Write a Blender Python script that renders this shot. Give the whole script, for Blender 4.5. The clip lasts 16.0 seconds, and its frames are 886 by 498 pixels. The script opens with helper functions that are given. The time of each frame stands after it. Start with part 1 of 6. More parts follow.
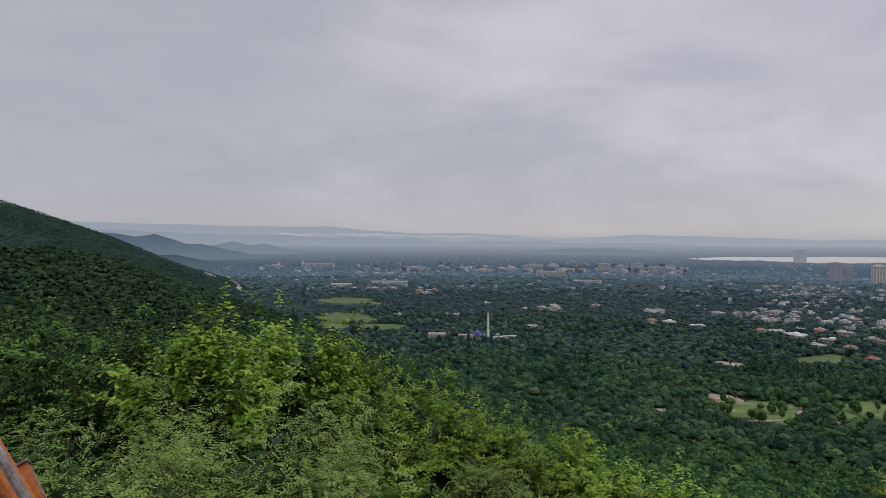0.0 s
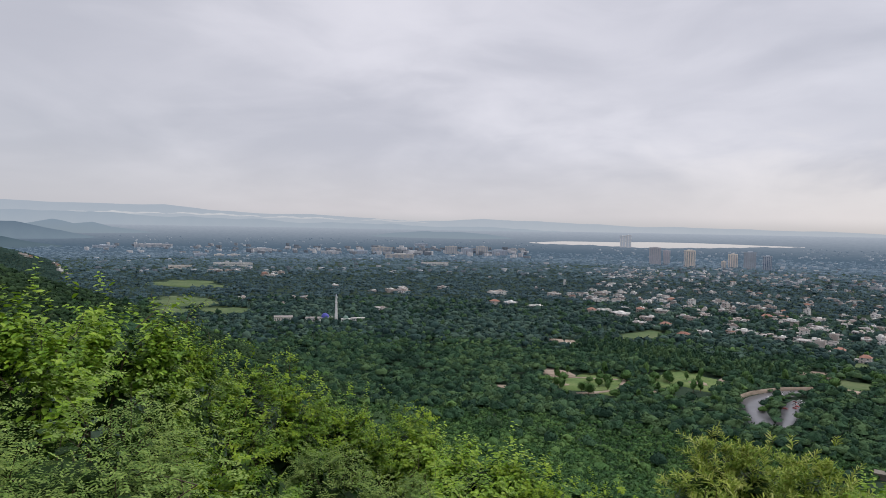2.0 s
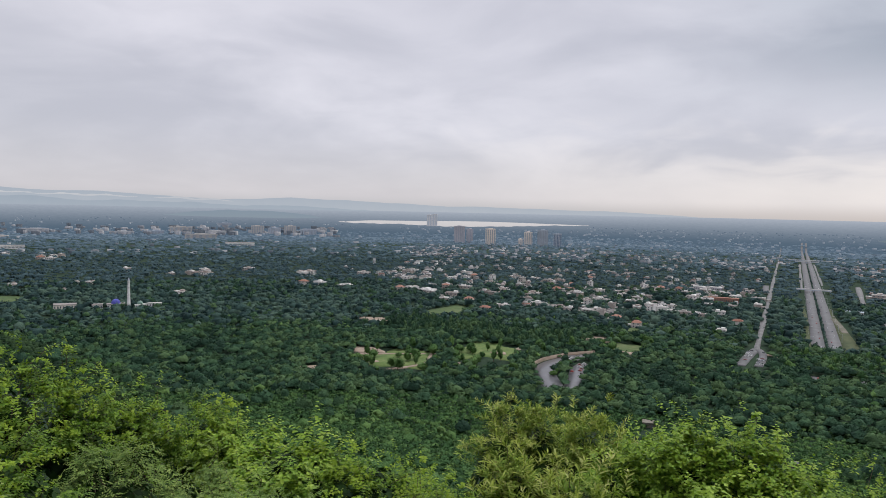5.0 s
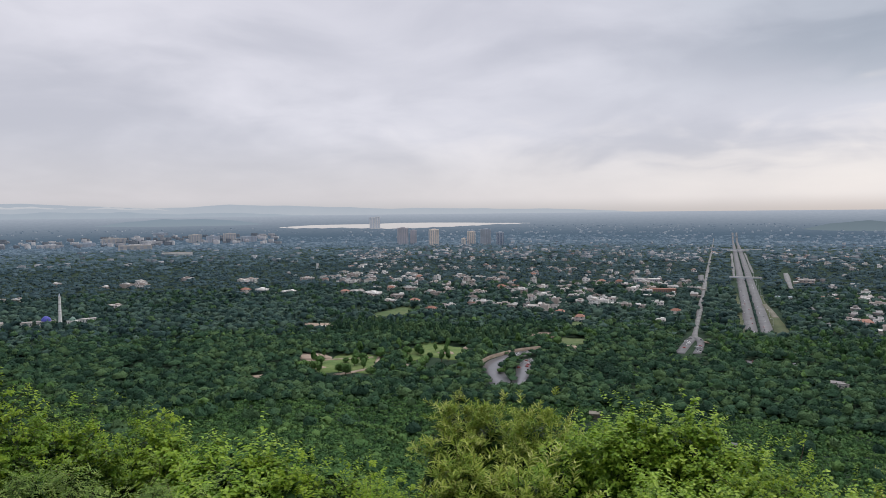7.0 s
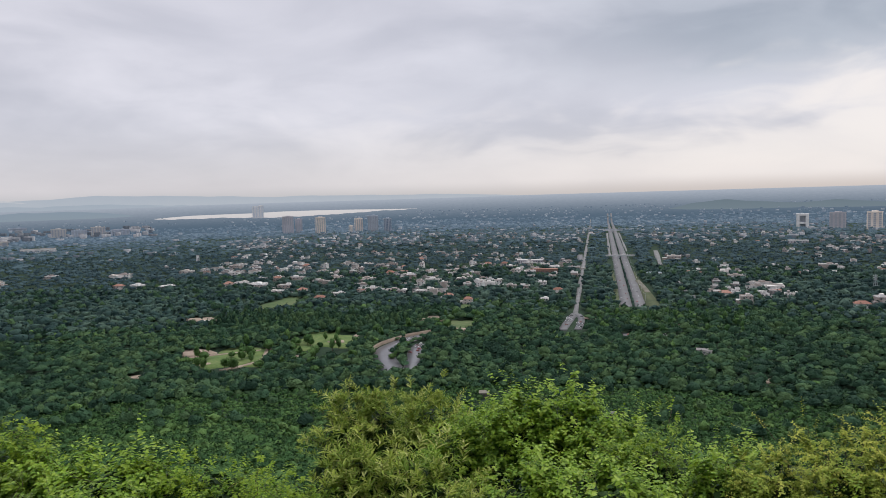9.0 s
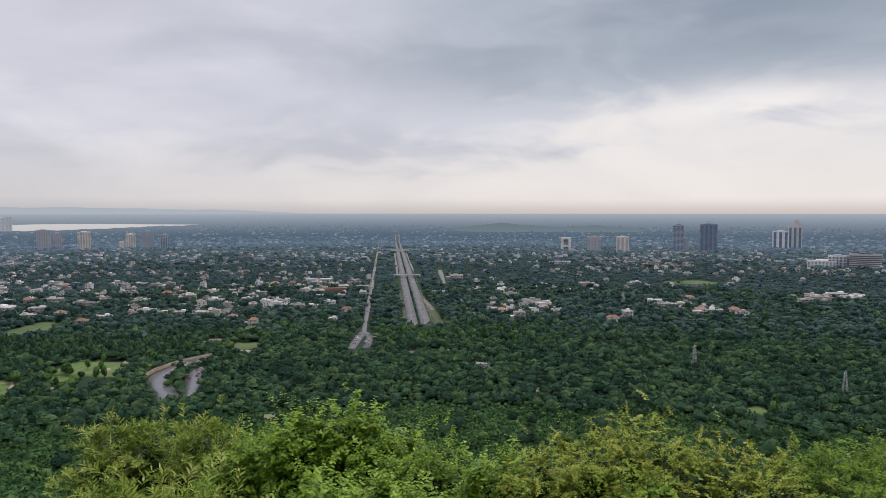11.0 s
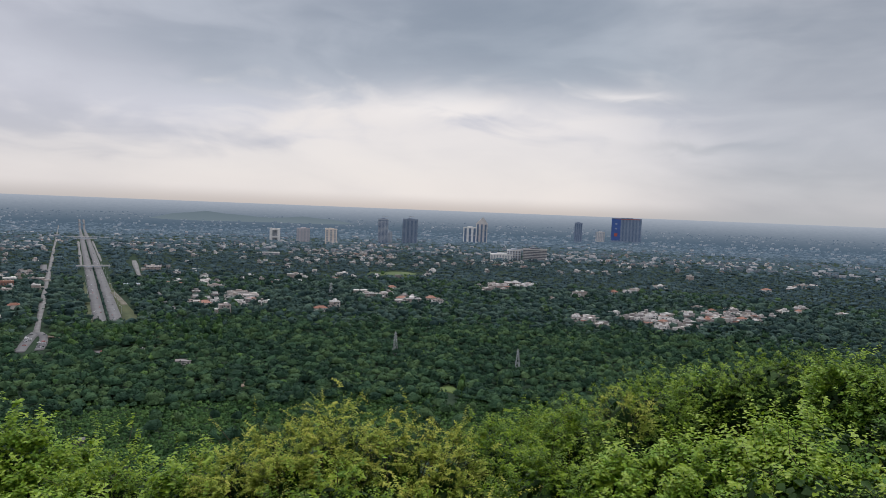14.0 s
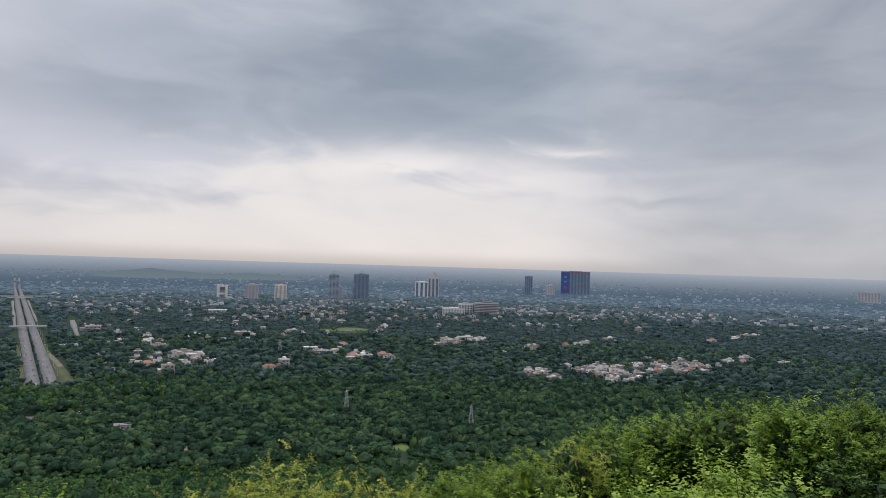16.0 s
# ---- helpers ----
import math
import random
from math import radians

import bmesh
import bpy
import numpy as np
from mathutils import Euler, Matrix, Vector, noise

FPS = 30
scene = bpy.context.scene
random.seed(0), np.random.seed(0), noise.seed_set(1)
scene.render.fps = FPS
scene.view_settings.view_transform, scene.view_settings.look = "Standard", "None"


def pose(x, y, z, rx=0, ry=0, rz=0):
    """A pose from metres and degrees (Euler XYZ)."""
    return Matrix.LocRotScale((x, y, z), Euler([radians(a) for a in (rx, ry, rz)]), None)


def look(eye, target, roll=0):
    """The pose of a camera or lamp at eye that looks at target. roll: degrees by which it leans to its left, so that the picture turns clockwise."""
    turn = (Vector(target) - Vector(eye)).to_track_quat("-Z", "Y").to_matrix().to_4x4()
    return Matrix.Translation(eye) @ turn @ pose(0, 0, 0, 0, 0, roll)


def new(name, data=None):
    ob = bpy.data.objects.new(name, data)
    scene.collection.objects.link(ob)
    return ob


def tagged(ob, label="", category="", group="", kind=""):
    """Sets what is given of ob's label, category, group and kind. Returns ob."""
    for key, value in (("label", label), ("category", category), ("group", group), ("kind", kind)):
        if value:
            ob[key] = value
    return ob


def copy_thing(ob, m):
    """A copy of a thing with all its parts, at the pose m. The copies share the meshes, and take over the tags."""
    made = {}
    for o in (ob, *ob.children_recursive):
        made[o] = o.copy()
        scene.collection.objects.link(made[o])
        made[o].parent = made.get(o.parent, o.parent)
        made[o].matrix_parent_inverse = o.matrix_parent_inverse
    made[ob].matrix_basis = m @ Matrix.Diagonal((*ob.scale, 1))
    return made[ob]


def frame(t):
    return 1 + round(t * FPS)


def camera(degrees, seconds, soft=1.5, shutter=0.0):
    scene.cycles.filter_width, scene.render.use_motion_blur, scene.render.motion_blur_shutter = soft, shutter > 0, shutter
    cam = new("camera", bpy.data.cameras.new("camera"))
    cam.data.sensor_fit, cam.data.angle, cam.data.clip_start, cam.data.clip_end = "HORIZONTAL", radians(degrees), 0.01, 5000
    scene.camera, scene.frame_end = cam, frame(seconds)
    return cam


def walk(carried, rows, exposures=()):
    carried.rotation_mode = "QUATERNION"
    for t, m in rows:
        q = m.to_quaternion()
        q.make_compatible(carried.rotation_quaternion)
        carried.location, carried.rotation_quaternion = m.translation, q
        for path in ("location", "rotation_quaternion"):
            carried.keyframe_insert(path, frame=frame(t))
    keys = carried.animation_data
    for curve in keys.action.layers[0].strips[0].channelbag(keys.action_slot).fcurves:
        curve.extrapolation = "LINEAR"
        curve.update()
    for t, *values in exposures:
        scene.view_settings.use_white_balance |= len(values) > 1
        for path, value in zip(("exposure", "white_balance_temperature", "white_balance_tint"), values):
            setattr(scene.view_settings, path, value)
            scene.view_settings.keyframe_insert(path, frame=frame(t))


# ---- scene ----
EYE_Z = 170.0
ARM = 0.45          # the phone is held out at arm's length and swings round the body
TURNS = [           # seconds, bearing, elevation, lean in degrees
        (0.0, -57.53, -0.44, 0.28), (0.5, -51.64, -1.90, 0.46), (1.0, -47.88, -3.10, 0.60),
        (1.5, -45.72, -2.54, 0.63), (2.0, -44.84, -1.78, 1.14), (2.5, -43.24, -1.84, 1.19),
        (3.0, -40.23, -2.07, 0.81), (3.5, -37.37, -2.64, 0.67), (4.0, -34.60, -2.86, 0.88),
        (4.5, -31.78, -2.97, 1.51), (5.0, -28.83, -3.20, 1.35), (5.2, -27.52, -3.26, 1.48),
        (7.5, -22.99, -3.22, -1.20), (8.0, -21.12, -3.83, -1.87), (8.2, -20.08, -4.02, -1.88),
        (10.3, -2.88, -3.89, -0.32), (10.5, -0.94, -3.62, -0.02), (11.0, 3.01, -3.02, 0.02),
        (11.5, 7.51, -3.13, 0.45), (12.0, 11.83, -3.18, 1.05), (12.5, 16.86, -3.24, 2.07),
        (13.0, 22.41, -4.18, 2.51), (13.5, 24.78, -3.98, 2.51), (14.0, 27.23, -3.27, 2.24),
        (14.5, 29.53, -2.94, 1.29), (15.0, 30.78, -2.37, 1.61), (15.5, 31.56, -0.28, 2.06),
        (16.0, 31.15, 1.47, 1.73)]


def bearing(az, el):
    a, e = radians(az), radians(el)
    return Vector((math.sin(a) * math.cos(e), math.cos(a) * math.cos(e), math.sin(e)))


def swing(az, el, roll):
    eye = Vector((ARM * math.sin(radians(az)), ARM * math.cos(radians(az)), EYE_Z))
    return look(eye, eye + 100 * bearing(az, el), roll)


cam = camera(66.23, 16.0, soft=0.88)
walk(cam, [(t, swing(az, el, roll)) for t, az, el, roll in TURNS], [(0.0, -0.25), (1.0, -0.1), (1.5, 0.08), (3.0, 0.1), (8.0, 0.12), (10.5, 0.08), (12.0, 0.0), (16.0, 0.0)])

# ---- sky and light ----
SUN_AZ, SUN_EL = 27.0, 58.0
world = bpy.data.worlds.new("overcast_sky")
scene.world = world
world.use_nodes = True
wt = world.node_tree
wt.nodes.clear()


def wnode(kind, **values):
    n = wt.nodes.new(kind)
    for i, v in values.items():
        n.inputs[int(i[1:])].default_value = v
    return n


def wlink(a, b, socket=0, out=0):
    wt.links.new(a.outputs[out], b.inputs[socket])
    return b


def wmath(op, a, b=None):
    n = wt.nodes.new("ShaderNodeMath")
    n.operation = op
    for i, v in enumerate((a, b)):
        if v is None:
            continue
        if isinstance(v, (int, float)):
            n.inputs[i].default_value = v
        else:
            wt.links.new(v, n.inputs[i])
    return n.outputs[0]


def wmix(fac, a, b):
    n = wt.nodes.new("ShaderNodeMix")
    n.data_type = "RGBA"
    for sock, v in ((0, fac), (6, a), (7, b)):
        if isinstance(v, (int, float)):
            n.inputs[sock].default_value = v
        elif isinstance(v, tuple):
            n.inputs[sock].default_value = (*v, 1)
        else:
            wt.links.new(v, n.inputs[sock])
    return n.outputs[2]


def wsmooth(v, lo, hi):
    n = wt.nodes.new("ShaderNodeMapRange")
    n.interpolation_type = "SMOOTHSTEP"
    n.inputs[1].default_value, n.inputs[2].default_value = lo, hi
    wt.links.new(v, n.inputs[0])
    return n.outputs[0]


sky = wt.nodes.new("ShaderNodeTexSky")
sky.sky_type, sky.sun_disc = "NISHITA", False
sky.sun_elevation, sky.sun_rotation = radians(SUN_EL), radians(SUN_AZ)
coord = wt.nodes.new("ShaderNodeTexCoord")
axes = wlink(coord, wt.nodes.new("ShaderNodeSeparateXYZ"), 0, 0)
dx, dy, dz = axes.outputs[0], axes.outputs[1], axes.outputs[2]
up = wmath("MAXIMUM", dz, 0.0)
# the cloud sheet, by bearing and height, drawn out along the horizon
turn = wmath("ARCTAN2", dx, dy)
plane = wt.nodes.new("ShaderNodeCombineXYZ")
wt.links.new(turn, plane.inputs[0])
wt.links.new(wmath("MULTIPLY", dz, 3.0), plane.inputs[1])


def cloud_noise(scale, detail, rough, shift, warp):
    m = wt.nodes.new("ShaderNodeMapping")
    m.inputs[1].default_value = shift
    m.inputs[2].default_value = (0, 0, radians(9))
    wlink(plane, m)
    n = wlink(m, wnode("ShaderNodeTexNoise", i2=scale, i3=detail, i4=rough, i8=warp))
    return n.outputs[0]


banks = cloud_noise(3.1, 5.0, 0.5, (3.1, 7.7, 0), 0.5)
wisps = cloud_noise(8.5, 3.5, 0.48, (9.2, 1.4, 0), 0.7)
billow = wmath("ADD", wmath("MULTIPLY", banks, 0.8), wmath("MULTIPLY", wisps, 0.2))
thin = wsmooth(billow, 0.3, 0.7)
warped = (wmath("ADD", turn, wmath("MULTIPLY", wmath("SUBTRACT", banks, 0.5), 0.35)), wmath("ADD", dz, wmath("MULTIPLY", wmath("SUBTRACT", wisps, 0.5), 0.07)))


def mass(az, el, wide, tall):
    """A soft-edged mass in the cloud sheet: 1 in its middle, 0 outside."""
    u = wmath("DIVIDE", wmath("SUBTRACT", warped[0], radians(az)), radians(wide))
    v = wmath("DIVIDE", wmath("SUBTRACT", warped[1], math.sin(radians(el))), radians(tall))
    d = wmath("ADD", wmath("MULTIPLY", u, u), wmath("MULTIPLY", v, v))
    return wmath("EXPONENT", wmath("MULTIPLY", d, -1.0))


west = wmath("MULTIPLY", wsmooth(turn, radians(-25), radians(35)), wmath("SUBTRACT", 1.0, wsmooth(turn, radians(70), radians(115))))      # the cloud is heavier towards the south-west
high = wsmooth(wmath("ADD", dz, wmath("MULTIPLY", wmath("SUBTRACT", billow, 0.5), 0.25)), 0.10, 0.22)
SHEET_DARK, SHEET_PALE = (0.455, 0.455, 0.515), (0.65, 0.637, 0.695)
BANK_DARK, BANK_PALE = (0.215, 0.25, 0.305), (0.39, 0.425, 0.48)
HORIZON_PALE, BREAK, LIT = (0.515, 0.49, 0.51), (0.74, 0.69, 0.675), (0.82, 0.77, 0.75)
cloud = wmix(thin, SHEET_DARK, SHEET_PALE)
cloud = wmix(wmath("MULTIPLY", west, high), cloud, wmix(thin, BANK_DARK, BANK_PALE))
cloud = wmix(wmath("MULTIPLY", wmath("SUBTRACT", 1.0, wsmooth(dz, 0.0, 0.12)), 0.7), cloud, HORIZON_PALE)
# thicker, greyer cloud low in the south-west
dull = wmath("MULTIPLY", wsmooth(turn, radians(36), radians(56)), wmath("SUBTRACT", 1.0, wsmooth(turn, radians(70), radians(115))))
cloud = wmix(wmath("MULTIPLY", dull, 0.75), cloud, wmix(thin, (0.28, 0.30, 0.345), (0.45, 0.455, 0.49)))
# and a thicker bank over the hills in the east
east = wmath("MULTIPLY", wmath("SUBTRACT", 1.0, wsmooth(turn, radians(-84), radians(-48))), wsmooth(turn, radians(-150), radians(-110)))
cloud = wmix(wmath("MULTIPLY", east, 0.6), cloud, (0.4, 0.41, 0.46))
# thicker and thinner masses in the sheet
for az, el, wide, tall, weight, tone in ((-20, 16.5, 17, 3.2, 0.5, SHEET_DARK), (-76, 13, 14, 4.0, 0.45, SHEET_DARK), (-52, 17, 10, 3.5, 0.5, SHEET_PALE), (-33, 11, 9, 3.0, 0.4, SHEET_PALE),
                                         (-12, 8.6, 7, 2.2, 0.45, SHEET_DARK), (9, 12, 12, 2.6, 0.5, BANK_DARK), (34, 16, 11, 3.6, 0.55, BANK_DARK), (5, 17, 8, 2.4, 0.5, BANK_PALE),
                                         (48, 5.6, 6.5, 0.55, 0.45, BANK_DARK)):
    cloud = wmix(wmath("MULTIPLY", mass(az, el, wide, tall), weight), cloud, tone)
# a bright break in the cloud low over the plain, with an uneven, lit upper edge
edge = wmath("ADD", dz, wmath("ADD", wmath("MULTIPLY", wmath("SUBTRACT", banks, 0.5), -0.16), wmath("MULTIPLY", wmath("SUBTRACT", wisps, 0.5), -0.13)))
lobe = wmath("MULTIPLY", wsmooth(turn, radians(4), radians(26)), wmath("SUBTRACT", 1.0, wsmooth(turn, radians(42), radians(56))))
edge = wmath("SUBTRACT", edge, wmath("MULTIPLY", lobe, 0.055))
gap = wmath("SUBTRACT", 1.0, wsmooth(edge, 0.055, 0.128))
window = wmath("MULTIPLY", wsmooth(turn, radians(-42), radians(18)), wmath("SUBTRACT", 1.0, wsmooth(turn, radians(34), radians(54))))
cloud = wmix(wmath("MULTIPLY", wmath("MULTIPLY", gap, window), wmath("ADD", 0.66, wmath("MULTIPLY", thin, 0.34))), cloud, BREAK)
for az, el, wide, tall, weight in ((28.5, 8.8, 5.5, 1.2, 0.6), (42.5, 9.9, 3.2, 0.5, 0.55), (37, 7.0, 5, 2.5, 0.3)):
    cloud = wmix(wmath("MULTIPLY", mass(az, el, wide, tall), weight), cloud, LIT)
# the haze layer that lies on the horizon, tan towards the light
haze = wmix(window, (0.4, 0.41, 0.44), (0.49, 0.44, 0.425))
cloud = wmix(wmath("MULTIPLY", wmath("SUBTRACT", 1.0, wsmooth(dz, -0.003, 0.024)), 0.93), cloud, haze)
# an overcast sky is brightest overhead
zenith = wmath("ADD", 1.0, wmath("MULTIPLY", wsmooth(dz, 0.42, 0.95), 1.1))
bright = wt.nodes.new("ShaderNodeVectorMath")
bright.operation = "SCALE"
wt.links.new(cloud, bright.inputs[0])
wt.links.new(zenith, bright.inputs[3])
cloud = bright.outputs[0]
sky_dim = wmix(0.12, (0, 0, 0), sky.outputs[0])
both = wmix(0.93, sky_dim, cloud)
back = wlink(wnode("ShaderNodeBackground", i1=1.12), wt.nodes.new("ShaderNodeOutputWorld"))
wt.links.new(both, wt.nodes["Background"].inputs[0])

sun = new("sun", bpy.data.lights.new("sun", "SUN"))
sun.data.energy, sun.data.angle, sun.data.color = 1.7, radians(40), (1.0, 0.97, 0.92)
sun.matrix_world = look(bearing(SUN_AZ, SUN_EL) * 1000, (0, 0, 0))

# ---- materials ----


def shade(name, colours, scale=1.0, rough=0.8, metal=0.0, bump=0.0, bump_scale=None, island=0.0, obj=0.0, sheen=0.0,
          spec=0.3, translucent=0.0, fine=0.0, veil=None):
    """A procedural surface: two or three colours by noise at two scales, relief, and variation per piece or per object."""
    m = bpy.data.materials.new(name)
    m.use_nodes = True
    nt = m.node_tree
    b = nt.nodes["Principled BSDF"]
    b.inputs["Roughness"].default_value, b.inputs["Metallic"].default_value = rough, metal
    b.inputs["Specular IOR Level"].default_value = spec
    if veil:      # haze over far trees and houses, painted in as emission
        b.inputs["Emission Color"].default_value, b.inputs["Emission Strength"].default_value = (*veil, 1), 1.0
    if sheen:
        b.inputs["Sheen Weight"].default_value, b.inputs["Sheen Roughness"].default_value = sheen, 0.45
        b.inputs["Sheen Tint"].default_value = (0.8, 0.9, 1.0, 1)
    geo = nt.nodes.new("ShaderNodeNewGeometry")
    n1 = nt.nodes.new("ShaderNodeTexNoise")
    n1.inputs["Scale"].default_value, n1.inputs["Detail"].default_value = scale, 5.0
    nt.links.new(geo.outputs["Position"], n1.inputs["Vector"])
    n2 = nt.nodes.new("ShaderNodeTexNoise")
    n2.inputs["Scale"].default_value, n2.inputs["Detail"].default_value = scale * 7.3, 4.0
    nt.links.new(geo.outputs["Position"], n2.inputs["Vector"])
    add = nt.nodes.new("ShaderNodeMath")
    add.operation = "MULTIPLY_ADD"
    nt.links.new(n2.outputs[0], add.inputs[0])
    add.inputs[1].default_value = 0.45 + fine
    sub = nt.nodes.new("ShaderNodeMath")
    sub.operation = "MULTIPLY_ADD"
    nt.links.new(n1.outputs[0], sub.inputs[0])
    sub.inputs[1].default_value, sub.inputs[2].default_value = 0.9, -0.175 - fine / 2
    nt.links.new(sub.outputs[0], add.inputs[2])
    drive = add.outputs[0]
    for k, source in ((island, geo.outputs["Random Per Island"]), (obj, None)):
        if k:
            if source is None:
                source = nt.nodes.new("ShaderNodeObjectInfo").outputs["Random"]
            q = nt.nodes.new("ShaderNodeMath")
            q.operation = "MULTIPLY_ADD"
            nt.links.new(source, q.inputs[0])
            q.inputs[1].default_value = k
            nt.links.new(drive, q.inputs[2])
            w = nt.nodes.new("ShaderNodeMath")
            w.operation = "SUBTRACT"
            nt.links.new(q.outputs[0], w.inputs[0])
            w.inputs[1].default_value = k / 2
            drive = w.outputs[0]
    ramp = nt.nodes.new("ShaderNodeValToRGB")
    ramp.color_ramp.elements[0].position, ramp.color_ramp.elements[1].position = 0.25, 0.78
    if len(colours) == 3:
        ramp.color_ramp.elements.new(0.5)
    for e, c in zip(ramp.color_ramp.elements, colours):
        e.color = (*c, 1)
    nt.links.new(drive, ramp.inputs[0])
    nt.links.new(ramp.outputs[0], b.inputs["Base Color"])
    if bump:
        n3 = nt.nodes.new("ShaderNodeTexNoise")
        n3.inputs["Scale"].default_value, n3.inputs["Detail"].default_value = bump_scale or scale * 9, 3.0
        nt.links.new(geo.outputs["Position"], n3.inputs["Vector"])
        bn = nt.nodes.new("ShaderNodeBump")
        bn.inputs["Distance"].default_value = bump
        bn.inputs["Strength"].default_value = 1.0
        nt.links.new(n3.outputs[0], bn.inputs["Height"])
        nt.links.new(bn.outputs[0], b.inputs["Normal"])
    if translucent:
        tr = nt.nodes.new("ShaderNodeBsdfTranslucent")
        nt.links.new(ramp.outputs[0], tr.inputs[0])
        mix = nt.nodes.new("ShaderNodeMixShader")
        mix.inputs[0].default_value = translucent
        nt.links.new(b.outputs[0], mix.inputs[1])
        nt.links.new(tr.outputs[0], mix.inputs[2])
        nt.links.new(mix.outputs[0], nt.nodes["Material Output"].inputs[0])
    return m


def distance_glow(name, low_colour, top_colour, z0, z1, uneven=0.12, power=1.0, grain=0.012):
    """Far backdrop with its haze painted in as emission: a plain vertical change of tone, faintly uneven."""
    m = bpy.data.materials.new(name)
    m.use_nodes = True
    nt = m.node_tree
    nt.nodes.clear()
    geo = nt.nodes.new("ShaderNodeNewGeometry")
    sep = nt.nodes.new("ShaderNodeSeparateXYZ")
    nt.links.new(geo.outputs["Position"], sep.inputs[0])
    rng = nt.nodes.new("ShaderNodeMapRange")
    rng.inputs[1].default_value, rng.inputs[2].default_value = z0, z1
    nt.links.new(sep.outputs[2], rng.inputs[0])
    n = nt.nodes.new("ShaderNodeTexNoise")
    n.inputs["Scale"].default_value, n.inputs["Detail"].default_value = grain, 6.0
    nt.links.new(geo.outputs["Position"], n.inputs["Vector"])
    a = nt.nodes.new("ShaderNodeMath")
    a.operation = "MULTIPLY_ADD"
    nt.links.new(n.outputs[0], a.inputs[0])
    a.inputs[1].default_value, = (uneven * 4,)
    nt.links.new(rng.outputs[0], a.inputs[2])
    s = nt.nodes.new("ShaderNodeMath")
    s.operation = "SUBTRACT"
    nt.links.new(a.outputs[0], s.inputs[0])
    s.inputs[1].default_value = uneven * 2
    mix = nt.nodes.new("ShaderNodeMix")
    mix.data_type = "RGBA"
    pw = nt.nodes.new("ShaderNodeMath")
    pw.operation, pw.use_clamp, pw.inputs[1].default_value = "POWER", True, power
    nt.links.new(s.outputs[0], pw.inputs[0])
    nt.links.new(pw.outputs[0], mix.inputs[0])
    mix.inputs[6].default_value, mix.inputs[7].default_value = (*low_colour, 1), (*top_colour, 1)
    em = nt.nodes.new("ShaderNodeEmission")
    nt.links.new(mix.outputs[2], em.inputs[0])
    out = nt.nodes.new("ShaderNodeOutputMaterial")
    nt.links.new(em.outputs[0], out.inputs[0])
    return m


M_GROUND = shade("scrub_ground", [(0.014, 0.029, 0.018), (0.024, 0.045, 0.026), (0.04, 0.062, 0.036)], 0.05, 0.95, bump=0.15, bump_scale=2.5, spec=0.1)
M_FOREST = shade("forest_leaves", [(0.021, 0.053, 0.02), (0.046, 0.104, 0.035), (0.086, 0.158, 0.048)], 0.011, 0.75, bump=1.2, bump_scale=1.1, island=0.5, fine=0.25, spec=0.06)
# far tree cover: haze painted in as bluish base colours and emission
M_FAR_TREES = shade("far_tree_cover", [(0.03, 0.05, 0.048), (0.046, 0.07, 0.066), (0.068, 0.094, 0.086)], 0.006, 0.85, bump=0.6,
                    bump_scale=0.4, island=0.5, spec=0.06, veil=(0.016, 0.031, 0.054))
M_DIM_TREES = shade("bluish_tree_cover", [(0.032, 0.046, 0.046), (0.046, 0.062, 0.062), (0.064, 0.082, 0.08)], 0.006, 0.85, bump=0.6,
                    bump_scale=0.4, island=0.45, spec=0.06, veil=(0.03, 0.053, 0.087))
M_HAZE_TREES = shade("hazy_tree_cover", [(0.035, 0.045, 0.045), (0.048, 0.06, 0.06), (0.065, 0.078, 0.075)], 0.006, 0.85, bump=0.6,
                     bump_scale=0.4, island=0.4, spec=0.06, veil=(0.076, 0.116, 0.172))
M_FIELD = shade("rough_field_grass", [(0.045, 0.08, 0.03), (0.074, 0.113, 0.04), (0.12, 0.14, 0.064)], 0.02, 0.95, fine=0.4)
# mid-distance trees: haze blue mixed into the base colour
M_PLAIN_TREES = shade("town_tree_leaves", [(0.018, 0.04, 0.038), (0.034, 0.068, 0.06), (0.067, 0.111, 0.082)], 0.008, 0.8, bump=1.3, bump_scale=0.55, island=0.6, fine=0.25, spec=0.08)
# spur scrub: a darker leaf copy that paints in the slope's shade
M_RIDGE = shade("shaded_scrub_leaves", [(0.011, 0.026, 0.013), (0.02, 0.043, 0.018), (0.037, 0.068, 0.028)], 0.014, 0.8, bump=0.9, bump_scale=1.0, island=0.6, spec=0.06)
# far ridge scrub: distance haze put in as a bluer base colour
M_HILL = shade("hill_scrub_leaves", [(0.014, 0.031, 0.026), (0.022, 0.045, 0.037), (0.033, 0.06, 0.047)], 0.008, 0.85, bump=0.6, bump_scale=0.5, island=0.4, spec=0.06)
# town trees: haze painted as a blue-grey cast in the leaf colour
M_TOWN_TREES = shade("haze_blue_town_leaves", [(0.02, 0.041, 0.048), (0.034, 0.062, 0.071), (0.054, 0.09, 0.096)], 0.012, 0.85, bump=0.9, bump_scale=0.5, island=0.5, fine=0.2, spec=0.08)
M_LIGHT = shade("light_green_leaves", [(0.045, 0.1, 0.032), (0.068, 0.135, 0.04), (0.1, 0.175, 0.052)], 0.02, 0.75, bump=0.9, bump_scale=0.9, island=0.7, spec=0.08)
M_LAWN = shade("park_lawn", [(0.06, 0.108, 0.03), (0.1, 0.155, 0.042), (0.155, 0.18, 0.07)], 0.05, 0.9, fine=0.35)
